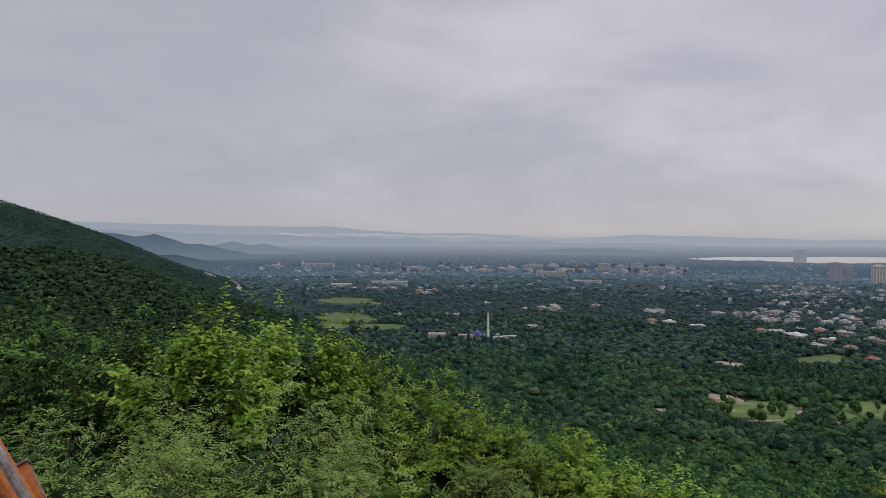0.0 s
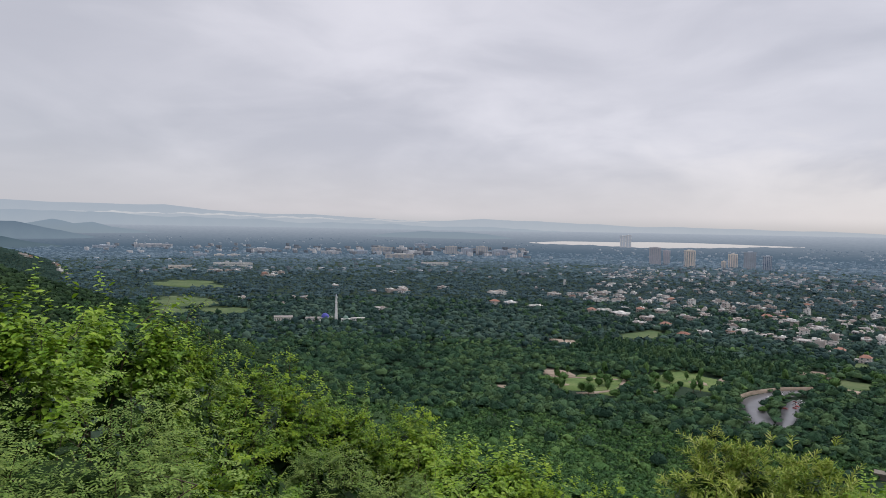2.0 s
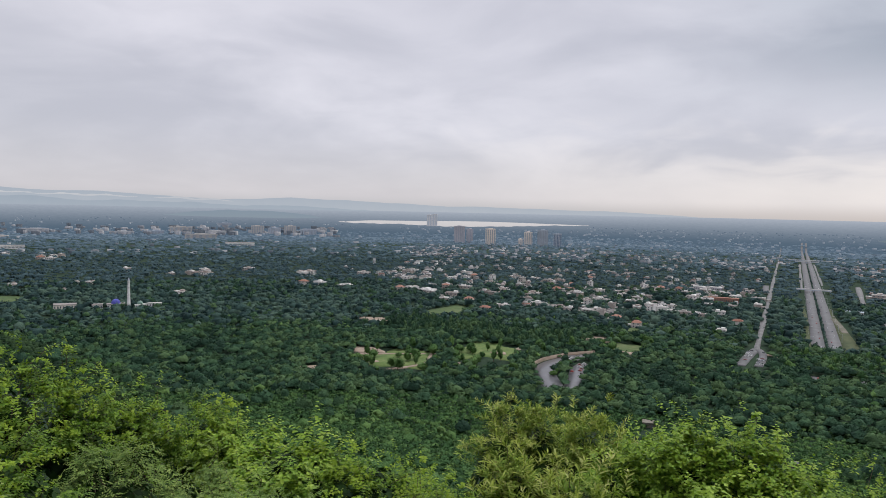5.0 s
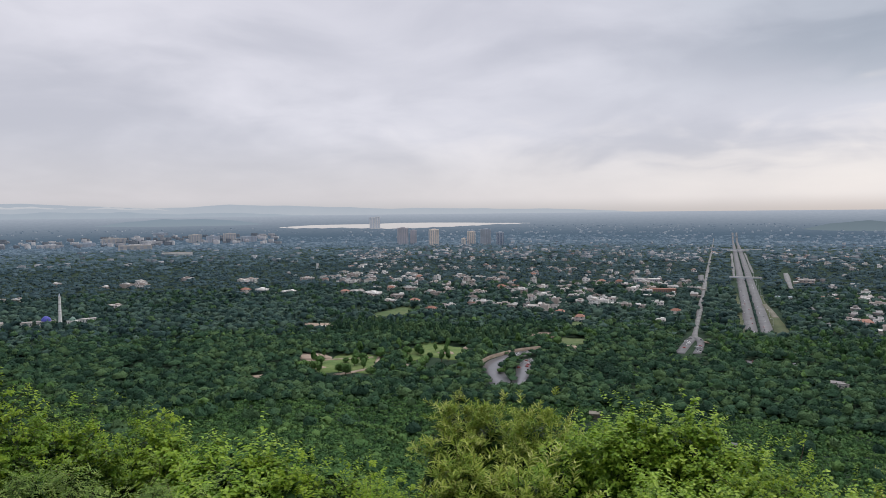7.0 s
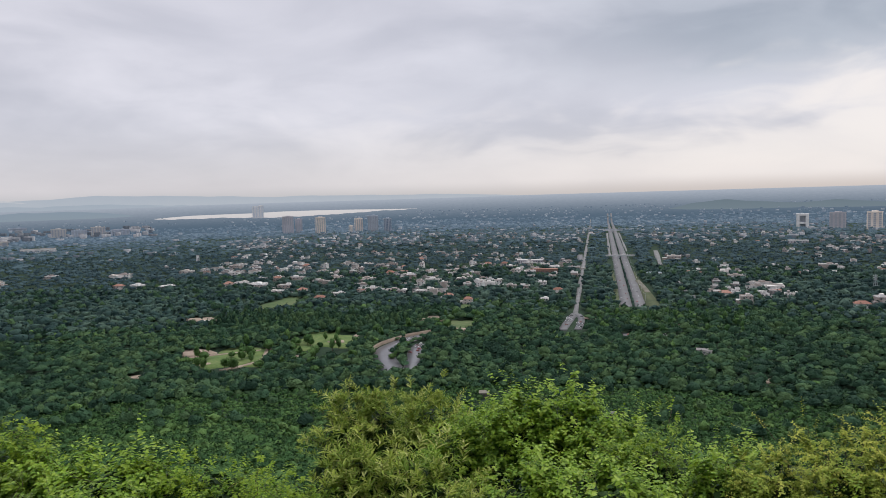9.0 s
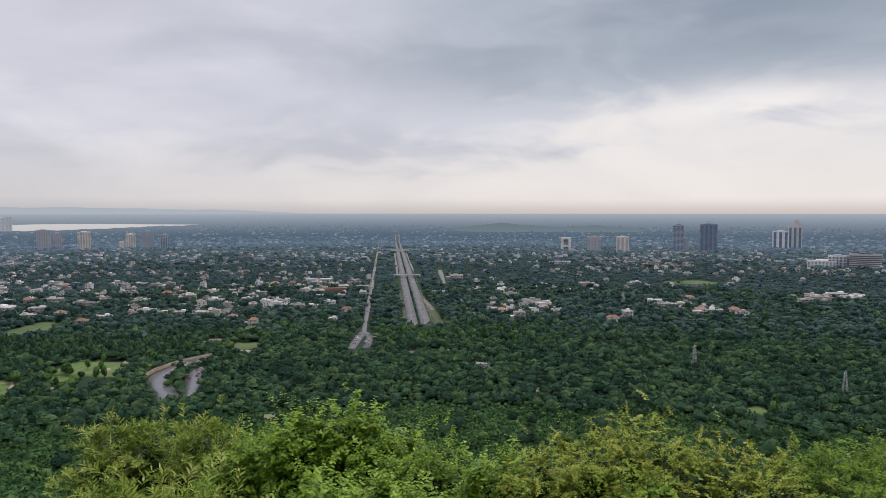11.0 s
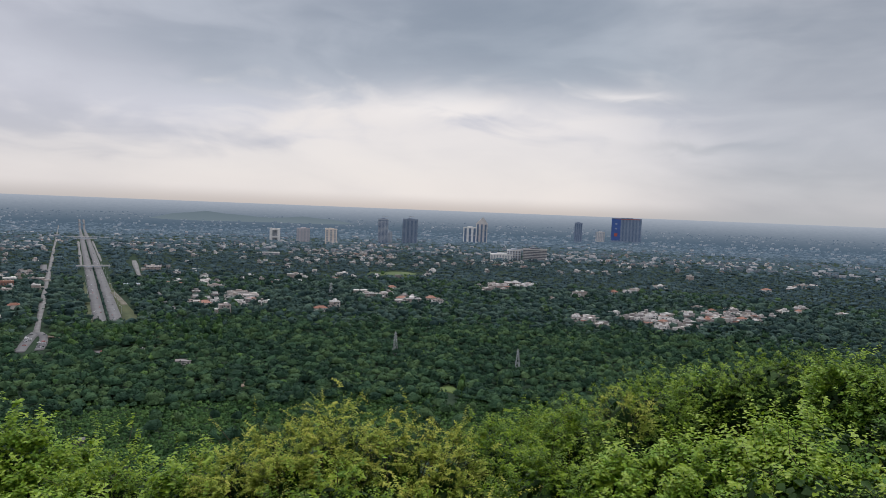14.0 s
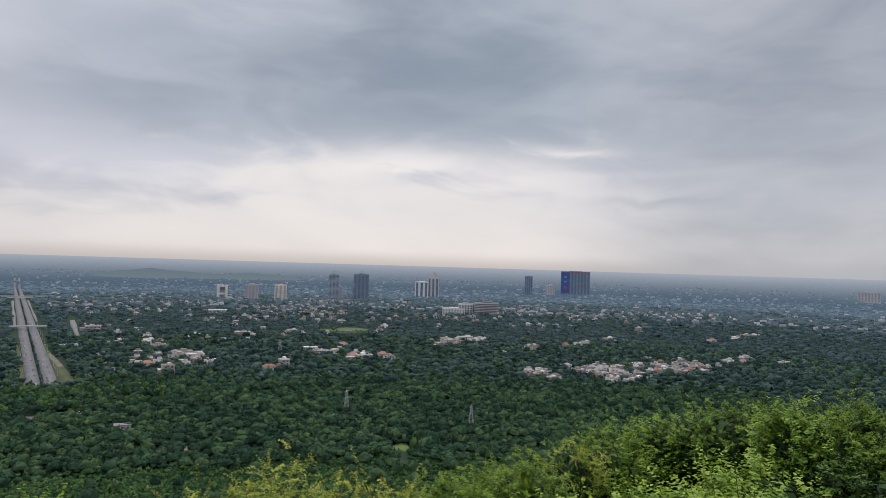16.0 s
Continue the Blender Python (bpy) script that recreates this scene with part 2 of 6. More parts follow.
M_VERGE = shade("dry_verge_grass", [(0.042, 0.06, 0.028), (0.066, 0.082, 0.036), (0.095, 0.1, 0.05)], 0.04, 0.95, fine=0.3)
# valley leaves: a little haze blue mixed into the green
M_FOOT = shade("valley_leaves", [(0.018, 0.043, 0.027), (0.036, 0.08, 0.042), (0.07, 0.122, 0.052)], 0.01, 0.78, bump=1.3, bump_scale=0.8, island=0.55, fine=0.25, spec=0.06)
M_EARTH = shade("bare_earth", [(0.2, 0.16, 0.12), (0.28, 0.22, 0.17), (0.38, 0.31, 0.25)], 0.1, 0.95, bump=0.05)
M_TRODDEN = shade("trodden_dusty_ground", [(0.1, 0.1, 0.075), (0.15, 0.14, 0.11), (0.22, 0.2, 0.17)], 0.06, 0.95, fine=0.3)
M_ASPHALT = shade("worn_asphalt", [(0.095, 0.095, 0.1), (0.125, 0.125, 0.13), (0.165, 0.165, 0.17)], 0.06, 0.7, bump=0.01)
M_PAVING = shade("pale_worn_paving", [(0.11, 0.11, 0.112), (0.165, 0.165, 0.165), (0.24, 0.235, 0.23)], 0.07, 0.75, fine=0.4)
M_WET = shade("wet_asphalt", [(0.09, 0.09, 0.1), (0.13, 0.13, 0.14)], 0.08, 0.35, spec=0.5)
M_BARK = shade("shrub_bark", [(0.06, 0.045, 0.03), (0.12, 0.09, 0.06)], 4.0, 0.9, bump=0.01)

# ---- ground shape ----


def hyp(t):
    t = np.clip(t, 0.0, 1.0)
    return t * t * (3 - 2 * t)


def polar(az, r):
    a = np.radians(az)
    return r * np.sin(a), r * np.cos(a)


def wobble(x, y, s):
    return (np.sin(x / s + 1.3 * np.sin(y / (1.7 * s) + 0.7)) + np.sin(y / (0.83 * s) - 0.9 * np.sin(x / (1.3 * s) + 2.1))
            + 0.6 * np.sin((x + y) / (0.46 * s) + 1.1)) / 2.6


RIDGE_NEAR = [(-112, 480, 196), (-100, 520, 180), (-90.7, 560, 166), (-86.6, 590, 162), (-82.8, 640, 150), (-78.4, 700, 131), (-74.5, 760, 110), (-71.9, 800, 78), (-70, 830, 30), (-68, 850, -12)]
RIDGE_FAR = [(-112, 2000, 540), (-97, 2350, 365), (-91, 2500, 300), (-87.2, 2560, 244), (-85, 2620, 210), (-83.4, 2650, 180), (-81.5, 2700, 121), (-79.5, 2760, 92), (-77, 2830, 58), (-75.5, 2900, 15), (-74, 3000, -25)]


def ridge(x, y, crest, slope):
    best = np.full(np.shape(x), -1e3)
    pts = [(*polar(a, r), z) for a, r, z in crest]
    for (x0, y0, z0), (x1, y1, z1) in zip(pts, pts[1:]):
        ex, ey = x1 - x0, y1 - y0
        t = np.clip(((x - x0) * ex + (y - y0) * ey) / (ex * ex + ey * ey), 0, 1)
        d = np.hypot(x - x0 - t * ex, y - y0 - t * ey)
        best = np.maximum(best, z0 + t * (z1 - z0) - slope * d)
    return best


def ground_z(x, y):
    """Height of the ground; the town's plain lies at 0. Past 4 km the sheet rises along the line of sight to the horizon."""
    x, y = np.asarray(x, float), np.asarray(y, float)
    r = np.hypot(x, y) + 1e-6
    az = np.degrees(np.arctan2(x, y))
    edge = 610 + 130 * hyp((-az - 20) / 22) + 260 * hyp((-az - 66) / 16) + 120 * hyp((az - 35) / 25) + 25 * wobble(x, y, 90)
    p = 1.75 - 0.8 * hyp((az - 36) / 24) - 0.75 * hyp((-az - 58) / 25)
    hill = 168.3 * np.clip(1 - np.maximum(r - 1.2, 0) / edge, 0, 1) ** p
    behind = hyp((np.abs(az) - 105) / 40)
    hill = hill * (1 - behind) + behind * np.maximum(168.3 - 0.02 * r, 0)
    z = np.maximum(hill, 0)
    z = np.maximum(z, ridge(x, y, RIDGE_NEAR, 0.42) + 4 * wobble(x, y, 55))
    z = np.maximum(z, ridge(x, y, RIDGE_FAR, 0.40) + 9 * wobble(x, y, 130))
    z = z + np.where(z < 0.5, 0.4 * wobble(x, y, 60), 1.5 * wobble(x, y, 45) * hyp((r - 25) / 100))
    far = np.maximum(r - 4000, 0)
    true_r = 4000 / np.maximum(1 - far / 900, 0.02)
    return np.where(r > 4000, np.maximum(z, EYE_Z - EYE_Z * r / true_r), z)


def squeeze(true_r):
    """Where a thing at a true distance stands: as it is up to 4 km, drawn in beyond."""
    return true_r if true_r <= 4000 else 4000 + 900 * (1 - 4000 / true_r)


def gz(x, y):
    return float(ground_z(x, y))


def np_mesh(name, verts, faces, mat, smooth=False):
    """A mesh from numpy arrays; faces is one (n, 3) or (n, 4) array or a list of them."""
    me = bpy.data.meshes.new(name)
    blocks = faces if isinstance(faces, list) else [faces]
    loops = np.concatenate([b.ravel() for b in blocks]).astype(np.int32)
    sizes = np.concatenate([np.full(len(b), b.shape[1]) for b in blocks]).astype(np.int32)
    me.vertices.add(len(verts))
    me.vertices.foreach_set("co", np.asarray(verts, np.float32).ravel())
    me.loops.add(len(loops))
    me.loops.foreach_set("vertex_index", loops)
    me.polygons.add(len(sizes))
    me.polygons.foreach_set("loop_start", np.concatenate([[0], np.cumsum(sizes)[:-1]]).astype(np.int32))
    if smooth:
        me.polygons.foreach_set("use_smooth", np.ones(len(sizes), bool))
    me.update(calc_edges=True)
    me.materials.append(mat)
    return me


def part(name, bm, mat, parent, label="", matrix=None):
    me = bpy.data.meshes.new(name)
    bm.to_mesh(me)
    bm.free()
    me.materials.append(mat)
    ob = new(name, me)
    ob.parent = parent
    if matrix:
        ob.matrix_basis = matrix
    if label:
        ob["label"] = label
    return ob


def thing(name, at, rz=0.0, label="", category="", group=""):
    ob = new(name)
    ob.matrix_basis = pose(*at, 0, 0, rz)
    ob.empty_display_size = 0.1
    return tagged(ob, label, category, group)


def box(bm, x0, x1, y0, y1, z0, z1, taper=0.0):
    v = [bm.verts.new((x0 + (taper if sx == 0 and sz else 0) if sx == 0 else x1 - (taper if sz else 0),
                       y0 + (taper if sz else 0) if sy == 0 else y1 - (taper if sz else 0), z1 if sz else z0))
         for sz in (0, 1) for sy in (0, 1) for sx in (0, 1)]
    for f in ((0, 2, 3, 1), (4, 5, 7, 6), (0, 1, 5, 4), (2, 6, 7, 3), (0, 4, 6, 2), (1, 3, 7, 5)):
        bm.faces.new([v[i] for i in f])
    return bm


def tube(bm, pts, radii, sides=6):
    rings = []
    for i, (p, r) in enumerate(zip(pts, radii)):
        p = Vector(p)
        d = (Vector(pts[min(i + 1, len(pts) - 1)]) - Vector(pts[max(i - 1, 0)])).normalized()
        a = d.cross(Vector((0.31, 0.95, 0.02))).normalized()
        b = d.cross(a)
        rings.append([bm.verts.new(p + r * (math.cos(k * math.tau / sides) * a + math.sin(k * math.tau / sides) * b)) for k in range(sides)])
    for u, w in zip(rings, rings[1:]):
        for k in range(sides):
            bm.faces.new((u[k], u[(k + 1) % sides], w[(k + 1) % sides], w[k]))
    bm.faces.new(rings[0][::-1])
    bm.faces.new(rings[-1])
    return bm


# the ground: one sheet on rings round the viewpoint
rings_r = np.concatenate([np.array([0.0, 0.8, 1.6]), 1.6 * 1.055 ** np.arange(1, 109), 515 * 1.018 ** np.arange(1, 114)])
rings_r = np.append(rings_r[rings_r < 3900], np.arange(3920, 4240, 40.0))
aa = np.radians(np.concatenate([np.arange(-114, 76, 0.75), np.arange(76, 246, 5.0)]))
N_AZ = len(aa)
gx_, gy_ = np.outer(rings_r, np.sin(aa)), np.outer(rings_r, np.cos(aa))
gverts = np.stack([gx_, gy_, ground_z(gx_, gy_)], -1).reshape(-1, 3)
i0 = (np.arange(len(rings_r) - 1)[:, None] * N_AZ + np.arange(N_AZ)[None]).ravel()
i1 = (np.arange(len(rings_r) - 1)[:, None] * N_AZ + (np.arange(N_AZ)[None] + 1) % N_AZ).ravel()
ground = tagged(new("ground", np_mesh("ground", gverts, np.stack([i0, i0 + N_AZ, i1 + N_AZ, i1], 1), M_GROUND, True)),
                "green scrub-covered hillside and flat plain below", "ground", "", "structure")

# ---- plan of the town ----
CELL = 4.0
X0, Y0, NX, NY = -4000.0, -200.0, 2000, 1060
taken = np.zeros((NX, NY), bool)
cxs, cys = X0 + (np.arange(NX) + 0.5) * CELL, Y0 + (np.arange(NY) + 0.5) * CELL


def claim(x, y, rx, ry, round_shape=True):
    """Keep trees off a stretch of the plan."""
    ia, ib = max(int((x - rx - X0) / CELL), 0), min(int((x + rx - X0) / CELL) + 1, NX)
    ja, jb = max(int((y - ry - Y0) / CELL), 0), min(int((y + ry - Y0) / CELL) + 1, NY)
    if ia >= ib or ja >= jb:
        return
    gx2, gy2 = (cxs[ia:ib, None] - x) / rx, (cys[None, ja:jb] - y) / ry
    taken[ia:ib, ja:jb] |= (gx2 ** 2 + gy2 ** 2 < 1) if round_shape else (np.maximum(np.abs(gx2), np.abs(gy2)) < 1)


def road_x(y):
    return 19.0 - 0.0255 * (y - 1000)


def side_x(y):
    return -60 - 0.034 * (y - 900)


def strip(name, centre, y0, y1, half, z, mat, step=40.0):
    """A flat strip that follows a line on the plan."""
    ys = np.arange(y0, y1 + 1, step)
    wide = half(ys) if callable(half) else half
    left = np.stack([centre(ys) - wide, ys, np.full(len(ys), z)], 1)
    right = np.stack([centre(ys) + wide, ys, np.full(len(ys), z)], 1)
    for arr in (left, right):
        rr = np.hypot(arr[:, 0], arr[:, 1])
        arr[:, 2] = np.where(rr > 3990, ground_z(arr[:, 0], arr[:, 1]) + 1.0, z)
    n = len(ys)
    lower = np.concatenate([left, right])
    lower[:, 2] -= 1.2
    v = np.concatenate([left, right, lower])
    k = np.arange(n - 1)
    top = np.stack([k, n + k, n + k + 1, k + 1], 1)
    side_l = np.stack([2 * n + k, k, k + 1, 2 * n + k + 1], 1)
    side_r = np.stack([n + k, 3 * n + k, 3 * n + k + 1, n + k + 1], 1)
    return tagged(new(name, np_mesh(name, v, [top, side_l, side_r], mat)), "", "", "", "structure")


claim(side_x(850), 835, 17, 22)
for k in range(0, 330):
    y = 960 + 10 * k
    claim(road_x(y) + (7 if y < 1300 else 0), y, 0.1 if y < 1000 else 32 if y < 1300 else 28 if y < 1850 else 31 if y < 3050 else 20, 10, False)
    claim(side_x(880 + 10 * k), 880 + 10 * k, 15 if 10 * k < 120 else 6.5 + 1.5 * math.sin(k * 0.7), 10, False)

# ---- road, park and lake ----
tagged(strip("road", lambda y: road_x(y) - 10, 1012, 4290, lambda y: 8.2 - 3.0 * hyp((y - 3000) / 900), 1.0, M_ASPHALT), "grey asphalt carriageway of a wide avenue", "road")
tagged(strip("road", lambda y: road_x(y) + 10, 1012, 4290, lambda y: 8.2 - 3.0 * hyp((y - 3000) / 900), 1.0, M_ASPHALT), "grey asphalt carriageway of a wide avenue", "road")
tagged(strip("road_verge", lambda y: road_x(y) - 25, 1005, 1560, lambda y: 6.5 - 4 * hyp((y - 1250) / 300), 0.9, M_VERGE), "mown grass verge beside the avenue", "verge")
tagged(strip("road_verge", lambda y: road_x(y) + 18.4 + (10 - 8 * hyp((y - 1030) / 420)), 1005, 1520, lambda y: 10 - 8 * hyp((y - 1030) / 420), 0.9, M_VERGE), "mown grass verge beside the avenue", "verge")
for side, y0, y1, wide in ((-1, 1850, 2900, 4.5), (1, 2000, 2950, 3.5)):
    tagged(strip("frontage_road", lambda y: road_x(y) + side * (20 + wide), y0, y1, lambda y: wide * (0.8 + 0.2 * np.sin(y / 83.0)), 0.95, M_PAVING), "pale paved frontage lots along the avenue", "paving")
tagged(strip("side_road", side_x, 960, 4100, lambda y: 3.9 + 0.8 * np.sin(y / 61.0) - 1.2 * hyp((y - 2200) / 900), 1.05, M_PAVING), "pale narrow road through trees", "road")
tagged(strip("service_road", lambda y: 90 + 0.02 * (y - 1700), 1620, 2040, lambda y: 5.5 + 1.2 * np.sin(y / 71.0), 1.0, M_PAVING), "pale paved strip between trees", "road")
for k in range(60):
    claim(90 + 0.02 * (1560 + 10 * k - 1700), 1560 + 10 * k, 12, 10, False)


for k in range(18):
    claim(side_x(800 + 9 * k), 800 + 9 * k, 19 if k > 5 else 12, 8)


def patch(name, x, y, rx, ry, rz, mat, lift, label, category, keep_clear=True, wave=0.14):
    """A flat piece of ground with an uneven outline that follows the lie of the land."""
    n, c, s = 40, math.cos(radians(rz)), math.sin(radians(rz))
    vs, k = [], np.arange(n) * math.tau / n
    for q in (0.0, 0.5, 1.0, 1.03):
        w = 1 + wave * np.sin(3 * k + x) + 0.6 * wave * np.sin(5 * k + y)
        px, py = rx * q * w * np.cos(k), ry * q * w * np.sin(k)
        wx, wy = x + c * px - s * py, y + s * px + c * py
        vs.append(np.stack([wx, wy, ground_z(wx, wy) + (lift if q <= 1 else -1.5)], 1))
    v = np.concatenate(vs)
    f = np.concatenate([np.stack([j * n + np.arange(n), (j + 1) * n + np.arange(n), (j + 1) * n + (np.arange(n) + 1) % n,
                                  j * n + (np.arange(n) + 1) % n], 1) for j in range(3)])
    if keep_clear:
        claim(x, y, max(rx, ry) * 0.9 if rz else rx * 0.95, max(rx, ry) * 0.9 if rz else ry * 0.95)
    return tagged(new(name, np_mesh(name, v, f, mat, True)), label, category, "", "structure")


for x, y, rx, ry, rz in ((-412, 650, 46, 48, 0), (-350, 745, 46, 52, 0), (-207, 868, 24, 34, 0), (300, 562, 14, 13, 0),
                         (690, 1610, 70, 60, 0), (-545, 1010, 34, 70, 0), (-235, 1010, 14, 20, 0)):
    patch("lawn", x, y, rx, ry, rz, M_LAWN if y < 800 else M_FIELD, 0.6, "mown green park lawn among trees", "lawn", wave=0.26)
    for ahead in (16, 32, 46, 60) if y < 800 else (16, 30):
        claim(x * (1 - ahead / math.hypot(x, y)), y * (1 - ahead / math.hypot(x, y)), rx * 0.72, ry * 0.72)
for x, y, rx, ry in ((-1420, 640, 105, 75), (-1840, 835, 130, 85), (-1235, 640, 60, 50), (-1290, 560, 60, 36)):
    patch("field", x, y, rx, ry, 0, M_FIELD, 0.6, "flat light green grass field", "field", wave=0.24)
    claim(x * 0.98, y * 0.98, rx * 0.9, ry * 0.9)
for x, y, rx, ry in ((-585, 860, 36, 26), (-255, 905, 22, 18), (-470, 668, 22, 16), (-432, 622, 9, 8), (-330, 745, 10, 8), (-350, 665, 8, 10), (-198, 838, 22, 7),
                     (120, 640, 14, 9), (-462, 560, 16, 12), (-20, 930, 26, 12), (60, 900, 16, 10)):
    patch("bare_ground", x, y, rx, ry, 0, M_EARTH, 0.9, "bare reddish-brown trodden earth", "earth")


def ribbon(name, pts, half, mat, lift, label, category, wall=0.0, clear=True):
    """A path, lot or wall that runs along a bent line on the ground; with a wall height it stands up instead of lying flat."""
    p = np.array(pts, float)
    seg = np.concatenate([[0], np.cumsum(np.hypot(*np.diff(p, axis=0).T))])
    s = np.linspace(0, seg[-1], max(int(seg[-1] / 5), 4))
    q = np.stack([np.interp(s, seg, p[:, 0]), np.interp(s, seg, p[:, 1])], 1)
    for _ in range(6):
        q[1:-1] = 0.25 * q[:-2] + 0.5 * q[1:-1] + 0.25 * q[2:]
    d = np.gradient(q, axis=0)
    d /= np.hypot(d[:, 0], d[:, 1])[:, None]
    nrm = np.stack([-d[:, 1], d[:, 0]], 1)
    z = ground_z(q[:, 0], q[:, 1]) + lift
    a, b = q + nrm * half, q - nrm * half
    n = len(q)
    v = np.concatenate([np.column_stack([a, z + wall]), np.column_stack([b, z + wall]), np.column_stack([a, z - 1.4]), np.column_stack([b, z - 1.4])])
    i = np.arange(n - 1)
    f = np.concatenate([np.stack([i, n + i, n + i + 1, i + 1], 1), np.stack([2 * n + i, i, i + 1, 2 * n + i + 1], 1), np.stack([n + i, 3 * n + i, 3 * n + i + 1, n + i + 1], 1)])
    f = np.concatenate([f, [[0, 2 * n, 3 * n, n], [n - 1, 2 * n - 1, 4 * n - 1, 3 * n - 1]]])
    if clear:
        for (x, y) in q[::2]:
            claim(x, y - 2, half + 1, half + 3)
    return tagged(new(name, np_mesh(name, v, f, mat)), label, category, "", "structure")


ribbon("parking_lot", [(-236, 800), (-248, 765), (-258, 720), (-250, 685), (-226, 640), (-214, 620)], 11, M_WET, 0.8, "wet grey asphalt lane of a parking lot", "parking lot")
ribbon("parking_lot", [(-222, 745), (-222, 715), (-212, 680), (-203, 640), (-200, 622)], 9, M_WET, 0.85, "wet grey asphalt parking lot behind trees", "parking lot")
ribbon("retaining_wall", [(-232, 812), (-256, 780), (-271, 738), (-271, 700)], 0.6, M_EARTH, 0.5, "curved brown stone retaining wall", "wall", 3.6)
ribbon("path", [(-395, 700), (-384, 672), (-372, 650), (-380, 622), (-395, 600)], 3.0, M_EARTH, 0.85, "winding earth path through the park", "path")
ribbon("path", [(-470, 640), (-430, 668), (-400, 690)], 2.5, M_EARTH, 0.85, "winding earth path through the park", "path")
ribbon("path", [(-300, 742), (-322, 775), (-318, 810)], 3.0, M_EARTH, 0.85, "winding earth path through the park", "path")
ribbon("road_spur", [(98, 1390), (106, 1250), (112, 1120), (112, 1050)], 4.5, M_ASPHALT, 0.9, "narrow grey road curving past trees", "road")
ribbon("lay_by", [(-6, 1010), (-14, 1120), (-19, 1260), (-16, 1330)], 4.5, M_TRODDEN, 0.95, "paved lay-by along the avenue", "lay-by", clear=False)
ribbon("lay_by", [(44, 1180), (38, 1260), (30, 1340)], 4.5, M_TRODDEN, 0.95, "trodden earth shoulder along the avenue", "shoulder", clear=False)
ribbon("lay_by", [(-95, 1700), (-104, 1820), (-108, 1900)], 7, M_ASPHALT, 0.95, "pale paved strip beside the narrow road", "lay-by")
ribbon("car_park", [(side_x(965), 965), (side_x(930) - 5, 930), (side_x(890) - 9, 890), (side_x(846) - 13, 846)], 5.5, M_ASPHALT, 0.95, "grey roadside car park with parked cars", "car park")
ribbon("car_park", [(side_x(962) + 2, 962), (side_x(935) + 9, 935), (side_x(890) + 9, 890), (side_x(852) + 6, 852)], 4.5, M_ASPHALT, 1.0, "grey roadside car park with parked cars", "car park")
ribbon("car_park", [(70, 820), (30, 826), (0, 822)], 9, M_ASPHALT, 0.9, "small car park among trees", "car park")

# the farthest plain, lost in haze that is painted as emission
fr = np.linspace(3550, 4888, 36)
fa = np.radians(np.linspace(-112, 100, 213))
fx, fy = np.outer(fr, np.sin(fa)), np.outer(fr, np.cos(fa))
fz = ground_z(fx, fy) + 0.6
fi = (np.arange(35)[:, None] * 213 + np.arange(212)[None]).ravel()
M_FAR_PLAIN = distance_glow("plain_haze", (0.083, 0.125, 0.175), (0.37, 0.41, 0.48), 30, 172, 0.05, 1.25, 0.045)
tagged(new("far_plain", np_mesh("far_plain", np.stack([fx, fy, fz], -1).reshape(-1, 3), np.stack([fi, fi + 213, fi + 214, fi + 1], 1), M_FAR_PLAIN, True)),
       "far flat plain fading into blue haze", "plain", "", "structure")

# far lake, drawn in with the sheet
lake_az = np.linspace(-37.6, -16.8, 90)
LAKE = [(-37.6, -1.10, -1.13), (-36.2, -1.02, -1.20), (-34.9, -0.95, -1.21), (-32.6, -0.93, -1.20), (-30.3, -0.92, -1.28), (-28, -0.85, -1.33), (-25, -0.84, -1.25), (-22, -0.87, -1.15),
        (-20, -0.91, -1.04), (-16.8, -0.94, -0.97)]      # bearing, elevation of the far and of the near shore
far_true = EYE_Z / np.tan(np.radians(-np.interp(lake_az, [q[0] for q in LAKE], [q[1] for q in LAKE])))
near_true = EYE_Z / np.tan(np.radians(0.03 * np.sin(lake_az * 4.1) * np.sin(lake_az * 1.7) - np.interp(lake_az, [q[0] for q in LAKE], [q[2] for q in LAKE])))
near_true = np.minimum(near_true, far_true)
lv = []
for true in (near_true, far_true):
    rr = 4000 + 900 * (1 - 4000 / true)
    lx, ly = polar(lake_az, rr)
    lv.append(np.stack([lx, ly, EYE_Z - EYE_Z * rr / true + 2.5], 1))
kk = np.arange(len(lake_az) - 1)
nn = len(lake_az)
# the sky's reflection on the water is painted as a pale glow
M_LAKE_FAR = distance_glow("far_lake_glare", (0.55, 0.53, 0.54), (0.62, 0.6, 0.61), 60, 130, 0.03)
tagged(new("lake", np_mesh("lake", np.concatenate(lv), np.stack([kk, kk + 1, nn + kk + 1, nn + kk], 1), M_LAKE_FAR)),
       "pale lake far away with the sky's reflection painted in", "lake", "", "structure")

